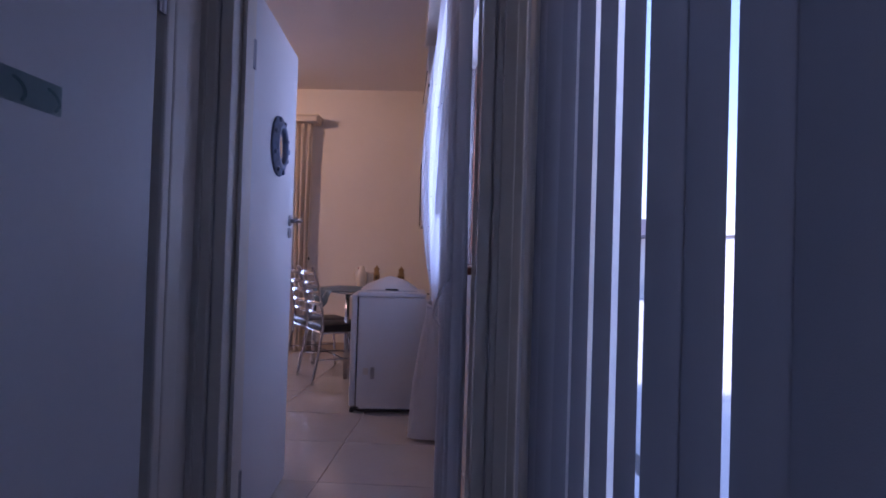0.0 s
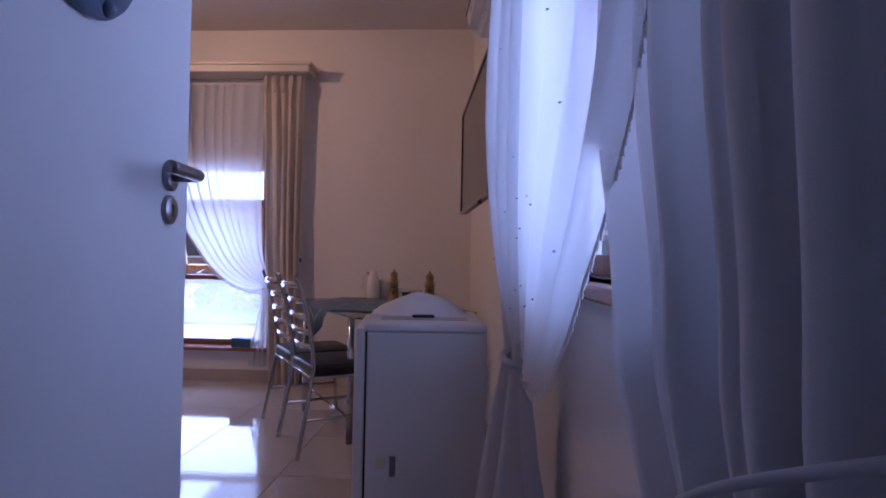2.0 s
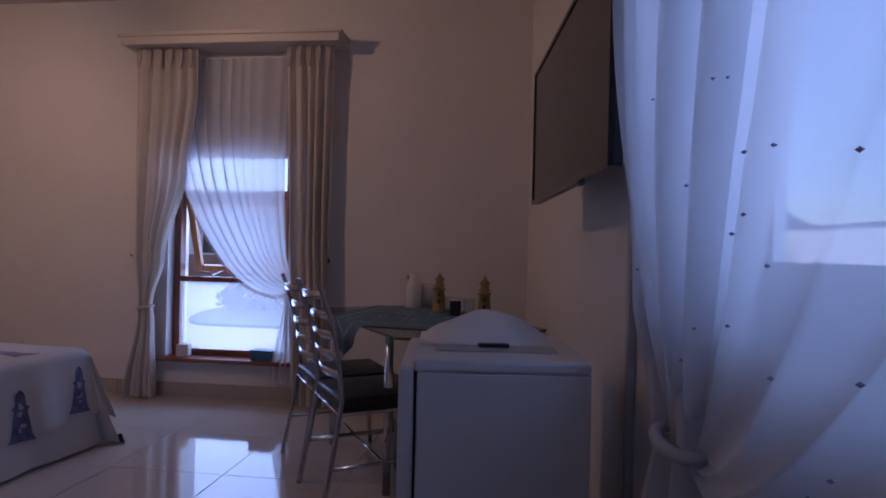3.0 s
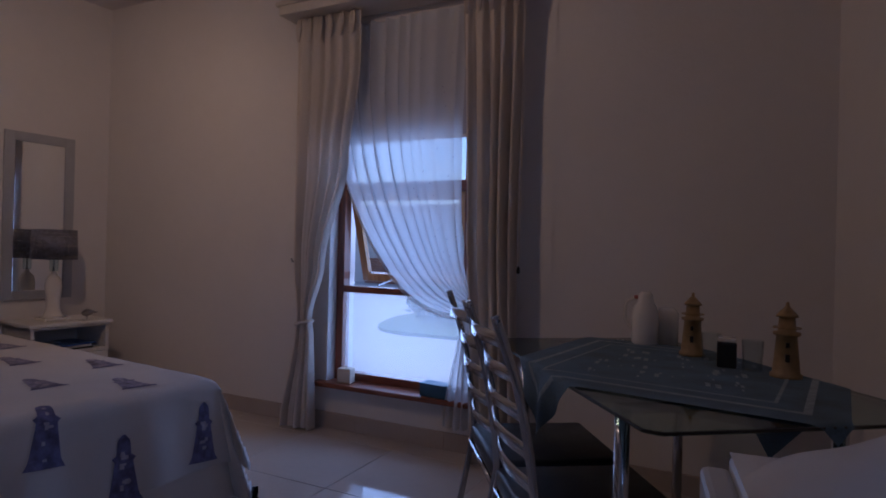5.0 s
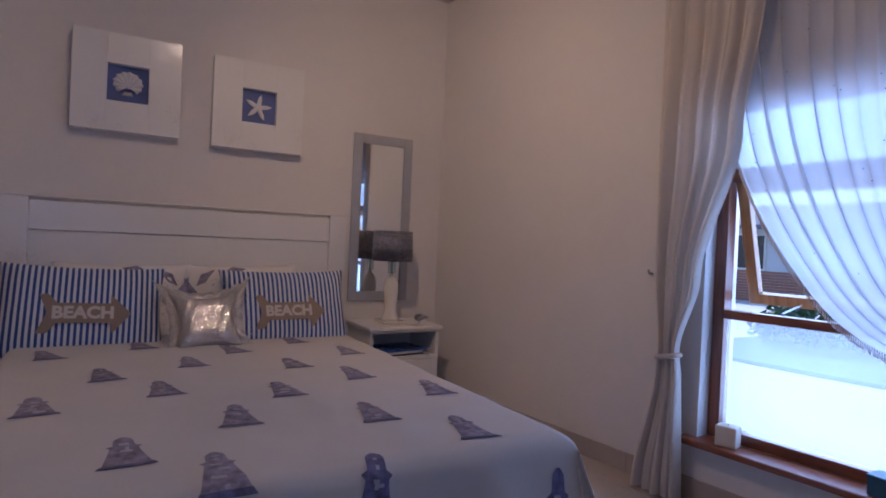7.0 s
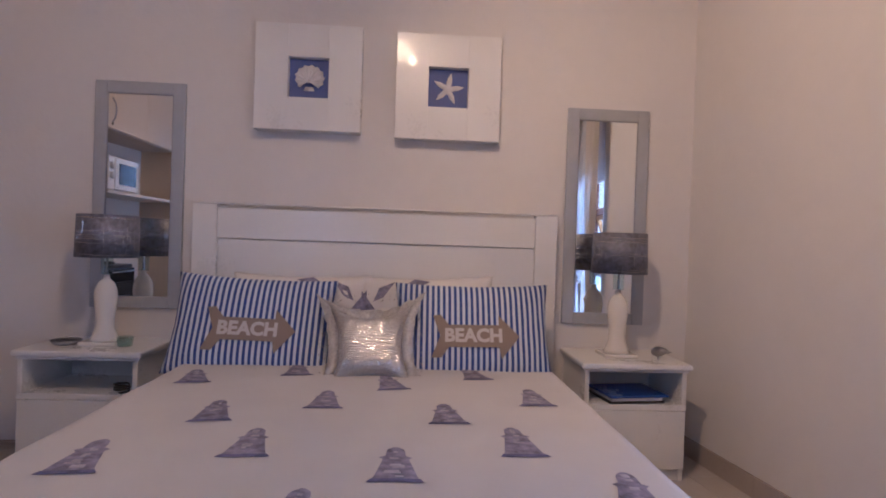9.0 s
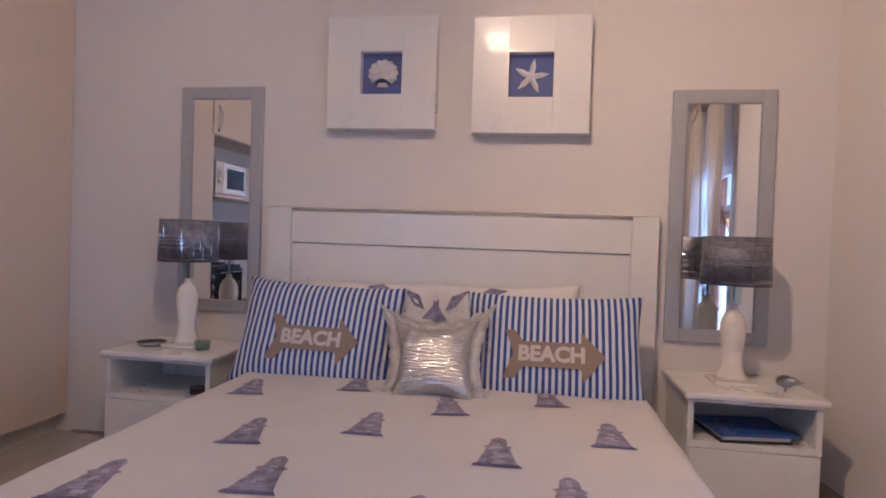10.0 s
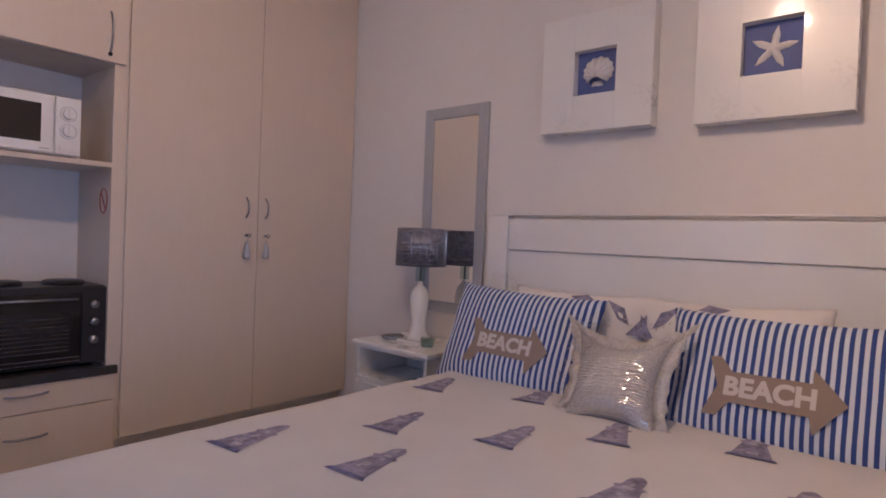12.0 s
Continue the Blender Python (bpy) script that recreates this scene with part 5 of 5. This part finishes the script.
wall_mirror(2.733, 3.196, 0.725, 1.914, "tall silver-framed mirror behind the lamp nearer the cupboards")
wall_mirror(5.243, 5.698, 0.705, 1.886, "tall silver-framed mirror behind the lamp nearer the window wall")


def box_picture(y0, z0, s, label):
    o = thing("box_picture", pose(XB + 0.002, y0 + s / 2, z0 + s / 2), label, "picture", "seaside box pictures")
    h, q, d = s / 2, s * 0.19, 0.075
    part("mount", boxes(((0, -h, -h), (d, -q, h)), ((0, q, -h), (d, h, h)), ((0, -q, -h), (d, q, -q)), ((0, -q, q), (d, q, h)), bevel=0.0015), WHITE, o, "glossy white box mount")
    part("backing", boxes(((0.02, -q, -q), (0.03, q, q))), BOXBLUE, o, "blue backing of the recess")
    return o


shellpic = box_picture(3.562, 1.688, 0.555, "white box picture with a scallop shell on blue, above the bed")
bm = bmesh.new()
def scallop(u, v):
    a = radians(-52 + 284 * u)
    R = 0.072 * (1 + 0.05 * math.cos(a * 13) * v)
    r = R * v
    x, z = r * math.cos(a) * 1.05, r * math.sin(a) * 0.93 + 0.008
    if v < 0.02:
        x, z = 0, -0.03
    else:
        z = z - (1 - v) * 0.030
    return (0.032 + 0.034 * math.sqrt(max(0, 1 - v * v)) * (1 + 0.10 * math.cos(a * 13)) , x, z)
sheet(78, 10, scallop, bm)
part("shell", bm, SHELL, shellpic, "bleached scallop shell", None, True)
part("shell_hinge", prism([(-0.028, -0.062), (0.028, -0.062), (0.020, -0.042), (-0.020, -0.042)], 0, 0.014, None, 0.003), SHELL, shellpic, "", pose(0.03, 0, 0) @ Matrix(((0, 0, 1, 0), (1, 0, 0, 0), (0, 1, 0, 0), (0, 0, 0, 1))), True)
starpic = box_picture(4.298, 1.670, 0.558, "white box picture with a starfish on blue, above the bed")
bm = bmesh.new()
mid = bm.verts.new((0.062, 0, 0))
for k in range(5):
    a0 = radians(80 + 72 * k)
    for s in (-1, 1):
        tip = Vector((0.036, 0.088 * math.cos(a0), 0.088 * math.sin(a0)))
        an = a0 + s * radians(36)
        notch = Vector((0.032, 0.024 * math.cos(an), 0.024 * math.sin(an)))
        ridge = Vector((0.050, 0.055 * math.cos(a0), 0.055 * math.sin(a0)))
        sidep = Vector((0.034, 0.056 * math.cos(a0 + s * 0.24), 0.056 * math.sin(a0 + s * 0.24)))
        vs = {n: bm.verts.new(p) for n, p in (("t", tip), ("n", notch), ("r", ridge), ("s", sidep), ("m", (0.062, 0, 0)))}
        for tri in (("m", "n", "s"), ("m", "s", "r"), ("r", "s", "t")):
            bm.faces.new([vs[q] for q in (tri if s < 0 else tri[::-1])])
bmesh.ops.remove_doubles(bm, verts=bm.verts, dist=1e-4)
part("starfish", bm, SHELL, starpic, "bleached starfish", None, True)

# ---- cupboards ----
X0, XM, X1 = XB + 0.004, -5.164, -4.438
wd = thing("wardrobe", pose(0, 0, 0), "pale maple laminate wardrobe with two tall doors and tasselled keys", "wardrobe")
part("carcass", boxes(((X0, 1.48, 0.10), (X0 + .018, YW - .02, 2.95)), ((X1 - .0, 1.48, 0.10), (X1 + .018, YW - .02, 2.95)), ((X0 + .018, 1.48, 0.10), (X1, 1.49, 2.95)), ((X0 + .018, 1.49, 0.10), (X1, YW - .02, 0.118))), LAMINATE, wd)
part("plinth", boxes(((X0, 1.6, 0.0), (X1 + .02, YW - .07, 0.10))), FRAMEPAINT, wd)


def bow_handle(parent, m, L=0.115):
    part("handle", tube(spline([(0, 0, -L / 2), (0, 0.004, -L / 2 + 0.004), (0, 0.026, -L / 4), (0, 0.030, 0), (0, 0.026, L / 4), (0, 0.004, L / 2 - 0.004), (0, 0, L / 2)], 5), 0.0055, 10), BRUSHED, parent, "curved brushed metal handle", m, True)


for a, b, hx in ((X0 + .002, XM - .0015, XM - 0.05), (XM + .0015, X1, XM + 0.075)):
    d = part("door", boxes(((a, YW - 0.018, 0.105), (b, YW, 2.955)), bevel=0.0012), LAMINATE, wd)
    bow_handle(d, pose(hx, YW, 1.285))
    lk = lathe([(0, 0), (0.009, 0), (0.009, 0.004), (0, 0.005)], 14)
    part("lock", lk, BRUSHED, d, "", pose(hx, YW, 1.125, -90, 0, 0))
    k = tube([(hx, YW + 0.002, 1.125), (hx, YW + 0.028, 1.125)], 0.003, 6)
    tube([(hx + 0.010 * math.cos(q), YW + 0.036, 1.125 + 0.009 * math.sin(q)) for q in [j * math.pi / 6 for j in range(12)]], 0.0022, 5, k, True)
    part("key", k, BLACK, d, "small dark key")
    ts = tube([(hx, YW + 0.034, 1.118), (hx + .004, YW + 0.020, 1.085)], 0.0015, 5)
    lathe([(0, 0.0), (0.009, -0.004), (0.008, -0.018), (0.014, -0.022), (0.022, -0.085), (0.020, -0.095), (0, -0.09)], 14, ts, (hx + .004, YW + 0.024, 1.088))
    part("tassel", ts, MIRRORFRAME, d, "silver-grey key tassel", None, True)

KX0, KX1 = X1 + 0.018, -3.10
ku = thing("kitchenette_unit", pose(0, 0, 0), "pale maple laminate wall unit with open niches over drawers", "cabinet")
part("side_panel", boxes(((KX0, 1.48, 0.0), (KX0 + 0.045, YW - 0.02, 2.95)), bevel=0.001), LAMINATE, ku)
part("side_panel", boxes(((KX1 - .02, 1.48, 0.0), (KX1, YW - 0.0, 2.95)), bevel=0.001), LAMINATE, ku)
part("back_panel", boxes(((KX0 + .045, 1.48, 0.05), (KX1 - .02, 1.495, 1.1))), LAMINATE_SHADED, ku)
part("niche_back", boxes(((KX0 + .045, 1.48, 1.1), (KX1 - .02, 1.495, 1.42))), MIRRORFRAME, ku, "grey splashback")
part("niche_back", boxes(((KX0 + .045, 1.48, 1.42), (KX1 - .02, 1.495, 1.93))), LAMINATE_SHADED, ku)
part("shelf", boxes(((KX0 + .045, 1.495, 1.428), (KX1 - .02, YW - .005, 1.452)), bevel=0.001), LAMINATE, ku)
part("shelf", boxes(((KX0 + .045, 1.495, 1.925), (KX1 - .02, YW - .03, 1.943))), LAMINATE_SHADED, ku)
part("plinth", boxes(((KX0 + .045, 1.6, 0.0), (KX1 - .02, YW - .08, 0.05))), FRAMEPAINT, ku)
KM = -3.74
for a, b, hs in ((KX0 + .002, KM - .0015, KX0 + 0.075), (KM + .0015, KX1, KX1 - .06)):
    d = part("upper_door", boxes(((a, YW - 0.018, 1.93), (b, YW, 2.955)), bevel=0.0012), LAMINATE, ku)
    bow_handle(d, pose(hs, YW, 2.07), 0.19)
    part("lock", lathe([(0, 0), (0.010, 0), (0.010, 0.006), (0, 0.006)], 12), BLACK, d, "", pose(hs, YW, 1.965, -90, 0, 0))
    for z0, z1 in ((0.305, 0.428), (0.055, 0.300)):
        dr = part("drawer_front", boxes(((max(a, KX0 + .012), YW - 0.018, z0), (b, YW, z1)), bevel=0.0012), LAMINATE, ku)
        bow_handle(dr, pose((a + b) / 2 + .03 if a < KM - .1 else (a + b) / 2, YW, (z0 + z1) / 2 + .02, 0, 90, 0), 0.16)
wt = thing("worktop", pose(0, 0, 0), "dark laminate worktop on the drawers", "worktop")
part("slab", boxes(((KX0 + .046, 1.496, 0.430), (KX1 - .021, YW + 0.012, 0.470)), ((KX0 + .002, YW - .015, 0.430), (KX0 + .046, YW + 0.012, 0.470)), bevel=0.003), WORKTOP, wt)

mw = thing("microwave", pose(-4.255, 1.98, 1.4525), "white microwave oven with two dials, in the open niche", "microwave oven")
MW, MH = 0.50, 0.285
part("case", boxes(((0.0, -0.38, 0.012), (MW, -0.004, MH)), bevel=0.006), WHITE, mw)
part("door", boxes(((0.112, -0.004, 0.016), (MW - .003, 0.022, MH - .004)), bevel=0.008), WHITE, mw)
part("window", boxes(((0.165, 0.020, 0.062), (MW - .04, 0.0235, MH - .05)), bevel=0.001), SCREEN, mw, "dark door window")
part("control_panel", boxes(((0.003, -0.004, 0.016), (0.108, 0.016, MH - .004)), bevel=0.005), WHITE, mw)
for z in (0.205, 0.125):
    kn = lathe([(0, 0), (0.026, 0), (0.024, 0.018), (0, 0.018)], 24)
    box(kn, (-0.004, -0.024, 0.018), (0.004, 0.024, 0.024), 0.001)
    part("dial", kn, WHITE, mw, "", pose(0.055, 0.016, z, -90, 0, 0))
    part("dial_ring", tube([(0.034 * math.cos(a), 0.034 * math.sin(a), 0) for a in [k * math.pi / 14 for k in range(28)]], 0.0012, 5, None, True), BRUSHED, mw, "", pose(0.055, 0.0168, z, -90, 0, 0))
part("door_button", boxes(((0.02, 0.016, 0.03), (0.09, 0.019, 0.06)), bevel=0.001), WHITE, mw)
part("badge", boxes(((0.13, 0.022, 0.032), (0.17, 0.0228, 0.037))), BRUSHED, mw)
for x, y in ((0.04, -0.04), (MW - .04, -0.04), (0.04, -0.34), (MW - .04, -0.34)):
    part("foot", lathe([(0, 0), (0.012, 0), (0.012, 0.013), (0, 0.013)], 10), BLACK, mw, "", pose(x, y, 0))

ov = thing("mini_oven", pose(-4.385, 2.02, 0.4705), "black tabletop oven with two hotplates on the dark worktop", "oven")
OW, OH = 0.56, 0.385
part("case", boxes(((0.0, -0.36, 0.015), (OW, -0.012, OH)), bevel=0.006), BLACK, ov)
part("door", boxes(((0.118, -0.012, 0.03), (OW - .01, 0.012, OH - .03)), bevel=0.003), GLOSSBLACK, ov)
part("window", boxes(((0.165, 0.011, 0.08), (OW - .05, 0.0135, OH - .115))), SCREEN, ov, "oven window")
part("control_panel", boxes(((0.005, -0.012, 0.02), (0.114, 0.004, OH - .005)), bevel=0.002), BLACK, ov)
part("door_handle", tube([(0.14, 0.035, OH - .055), (OW - .03, 0.035, OH - .055)], 0.006, 10), BRUSHED, ov, "", None, True)
gr = bmesh.new()
for k in range(9):
    tube([(0.17, 0.0145, 0.09 + 0.019 * k), (OW - .055, 0.0145, 0.09 + 0.019 * k)], 0.0012, 4, gr)
part("rack", gr, BRUSHED, ov, "wire rack seen behind the glass")
part("trim_line", boxes(((0.12, 0.012, 0.055), (OW - .02, 0.0135, 0.058)), ((0.12, 0.012, 0.036), (OW - .02, 0.0135, 0.038))), BRUSHED, ov)
for z in (0.30, 0.215, 0.13):
    part("dial", lathe([(0, 0), (0.021, 0), (0.019, 0.016), (0, 0.017)], 24), BRUSHED, ov, "brushed steel dial", pose(0.062, 0.004, z, -90, 0, 0), True)
for x in (0.14, 0.40):
    pl = lathe([(0, 0), (0.09, 0), (0.09, 0.014), (0.08, 0.02), (0, 0.019)], 36)
    part("hotplate", pl, BLACK, ov, "", pose(x, -0.18, OH), True)
for x, y in ((0.04, -0.04), (OW - .04, -0.04), (0.04, -0.32), (OW - .04, -0.32)):
    part("foot", lathe([(0, 0), (0.014, 0), (0.014, 0.016), (0, 0.016)], 10), BLACK, ov, "", pose(x, y, 0))
o = thing("no_smoking_sticker", pose(KX0 + 0.0455, YW - 0.11, 1.27), "small red no-smoking sticker on the side of the niche", "sticker")
part("ring", tube([(0.0, 0.045 * math.cos(a), 0.06 * math.sin(a)) for a in [k * math.pi / 14 for k in range(28)]], 0.004, 5, None, True), RED, o)
part("bar", boxes(((0, -0.004, -0.055), (0.003, 0.004, 0.055))), RED, o, "", pose(0, 0, 0, 35, 0, 0))

# ---- ceiling lamp, skirting and floor tiles ----
o = thing("ceiling_lamp", pose(-3.72, 4.25, CEIL), "round opal glass ceiling lamp, lit", "ceiling lamp")
part("plate", lathe([(0, -0.012), (0.16, -0.012), (0.16, 0), (0, 0)], 32), FRAMEPAINT, o)
part("bowl", lathe([(0, -0.085), (0.06, -0.08), (0.11, -0.06), (0.14, -0.03), (0.148, -0.0125), (0, -0.0124)], 36), LAMPGLASS, o, "lit opal glass bowl", None, True)
# heads made up to carry the three added wall spots
for aim in GLOW_AIMS:
    way = (Vector(aim) - Vector((-3.72, 4.25, 2.80))).normalized()
    flat = Vector((way.x, way.y, 0)).normalized()
    hd = tube([flat * 0.12 + Vector((0, 0, -0.012)), flat * 0.13 + Vector((0, 0, -0.10))], 0.006, 8)
    base_at = Vector((0, 0, 2.80 - CEIL)) + way * 0.10
    tube([base_at, base_at + way * 0.03, base_at + way * 0.085], [0.018, 0.028, 0.036], 20, hd)
    part("added_lamp_head", hd, BRUSHED, o, "added brushed steel head carrying an unseen wall spot")

SK = 0.10
base = bmesh.new()
x = -5.24
while x < -0.42:
    e = min(x + 0.60, -0.42)
    box(base, (x + 0.001, 6.508, 0.0), (e - 0.001, 6.52, SK), 0.002)
    x = e
structure("baseboard", base, SKIRT, "beige tile skirting along the window wall", "skirting", FA)
base = bmesh.new()
y = 3.4
while y < 6.50:
    e = min(y + 0.60, 6.50)
    box(base, (0.323, y + 0.001, 0.0), (0.335, e - 0.001, SK), 0.002)
    y = e
structure("baseboard", base, SKIRT, "beige tile skirting along the side wall", "skirting", FC)
structure("baseboard", boxes(((XB, 2.10, 0), (XB + .012, 2.62, 0.012))), SKIRT, "low beige edge under the wall", "skirting")

o = thing("wall_hook", FA @ pose(-3.345, 6.512, 1.03), "small hook for the tieback on the wall", "hook")
part("hook", tube([(0, 0.006, 0), (0, -0.02, 0), (0, -0.028, 0.018)], 0.006, 8), BRUSHED, o)

o = thing("blind_pull", FA @ pose(-1.775, 6.36, 0), "thin cream blind pull with dark knob beside the curtain", "blind pull")
part("cord", tube([(0, 0, 2.54), (0.004, 0, 1.7), (0, 0, 1.05)], 0.0025, 6), FRAMEPAINT, o)
part("knob", lathe([(0, 0), (0.010, 0.006), (0.008, 0.03), (0.003, 0.04), (0, 0.04)], 12), BLACK, o, "small dark knob", pose(0, 0, 1.015), True)
o = thing("television_cable", FC @ pose(0.318, 4.20, 0), "grey cable cover running down the wall under the television", "cable cover")
part("cover", boxes(((-0.008, -0.014, 0.10), (0.016, 0.014, 1.45)), bevel=0.003), MIRRORFRAME, o)

# ---- outside the windows ----
bm = bmesh.new()
sheet(8, 8, lambda u, v: (-400 + 800 * u, -400 + 800 * v, -0.17), bm)
structure("ground", bm, PAVING, "pale concrete paving round the house", "ground")
bm = bmesh.new()
rnd = random.Random(11)
edge = [(-5.2 + 1.1 * math.cos(a) * (1 + 0.08 * math.sin(3 * a)), 12.9 + 1.7 * math.sin(a)) for a in [k * math.pi / 20 for k in range(40)]]
edge = [(x if x < -5.2 else -5.2 + (x + 5.2) * 6, y) for x, y in edge]
prism(edge, -0.168, -0.12, bm, 0.01)
structure("lawn", bm, GRASS, "island of lawn in the paved yard", "lawn", FA)


def bush(x, y, r, seed, n=900):
    rnd = random.Random(seed)
    o = thing("bush", FA @ pose(x, y, -0.12), "dense dark green bush on the lawn", "bush")
    st = bmesh.new()
    for k in range(9):
        a, l = rnd.uniform(0, 6.28), rnd.uniform(0.5, 0.9) * r
        tube([(0, 0, 0), (0.4 * l * math.cos(a), 0.4 * l * math.sin(a), 0.5 * l), (0.8 * l * math.cos(a), 0.8 * l * math.sin(a), 0.9 * l)], [0.03, 0.02, 0.006], 6, st)
    part("stems", st, BARK, o)
    lf = bmesh.new()
    for k in range(n):
        v = Vector((rnd.gauss(0, 1), rnd.gauss(0, 1), abs(rnd.gauss(0, 0.8)))).normalized() * r * (rnd.uniform(0.3, 1) ** 0.4) * (1 + 0.25 * noise.noise(Vector((k * 0.01, seed, 0))))
        s, q = rnd.uniform(0.05, 0.11), Vector((rnd.uniform(-1, 1), rnd.uniform(-1, 1), rnd.uniform(-1, 1))).normalized()
        t = q.orthogonal().normalized()
        c = Vector((v.x, v.y, v.z * 0.75 + 0.1))
        lf.faces.new([lf.verts.new(c + a) for a in (q * s, t * s * 0.45, -q * s, -t * s * 0.45)])
    part("leaves", lf, LEAF, o, kind="stuff")


bush(-5.3, 13.3, 0.85, 3)
bush(-4.2, 13.7, 0.7, 4)
bush(-2.6, 13.2, 0.6, 5, 500)
bush(-7.2, 9.3, 1.5, 6, 900)

gar = thing("garden_building", FA @ pose(-4, 22, -0.17), "plastered garden building with brick foot and dark roof", "house")
part("wall", boxes(((-12, 0, 0), (12, 4, 2.35))), RENDERWALL, gar)
br = bmesh.new()
for r in range(11):
    for c in range(74):
        x = -9 + c * 0.25 + (0.125 if r % 2 else 0)
        box(br, (x, -0.03, r * 0.086), (x + 0.238, 0.0, r * 0.086 + 0.075))
part("brick_foot", br, BRICKWALL, gar, "courses of red-brown brick", kind="stuff")
part("roof", prism([(-0.7, 2.3), (2.0, 3.1), (4.6, 2.3), (4.6, 2.2), (-0.7, 2.2)], -12.5, 12.5), ROOF, gar, "", Matrix(((0, 0, 1, 0), (1, 0, 0, 0), (0, 1, 0, 0), (0, 0, 0, 1))))
for x in (-7.5, -2.5, 2.5, 7.0):
    wn_ = part("window", boxes(((x, -0.02, 1.0), (x + 1.2, 0.0, 2.0))), SCREEN, gar)
    part("window_frame", boxes(((x - .06, -0.05, 0.94), (x, -0.0, 2.06)), ((x + 1.2, -0.05, 0.94), (x + 1.26, -0.0, 2.06)), ((x, -0.05, 2.0), (x + 1.2, 0, 2.06)), ((x, -0.05, 0.94), (x + 1.2, 0, 1.0))), FRAMEPAINT, wn_)
side = thing("boundary_wall", FC @ pose(9.0, 2, -0.17), "plastered boundary wall beyond the side windows", "wall")
part("wall", boxes(((0, -16, 0), (0.25, 16, 2.05))), WALL, side)
part("coping", boxes(((-0.05, -16, 2.05), (0.30, 16, 2.13)), bevel=0.01), ROOF, side)

# the polished floor tiles, 0.60 m, laid along the room
TS = 0.60
tiles = {}
tile_count = 0
for i in range(-9, 3):
    for j in range(-4, 12):
        x0, y0 = -0.69 + TS * i, -0.24 + TS * j + 0.60 * 0
        x1, y1 = x0 + TS - 0.003, y0 + TS - 0.003
        x0c, x1c, y0c, y1c = max(x0, -5.9), min(x1, 0.9), max(y0, -2.0), min(y1, 6.519)
        if x1c - x0c < 0.02 or y1c - y0c < 0.02:
            continue
        key = (round(x1c - x0c, 4), round(y1c - y0c, 4))
        if key not in tiles:
            me = bpy.data.meshes.new("tile")
            bm = boxes(((0, 0, -0.008), (key[0], key[1], 0)), bevel=0.0008, seg=1)
            bm.to_mesh(me)
            bm.free()
            me.materials.append(TILE)
            tiles[key] = me
        t = new("tile", tiles[key])
        t.parent = FLOOR
        t.location = (x0c, y0c, 0)
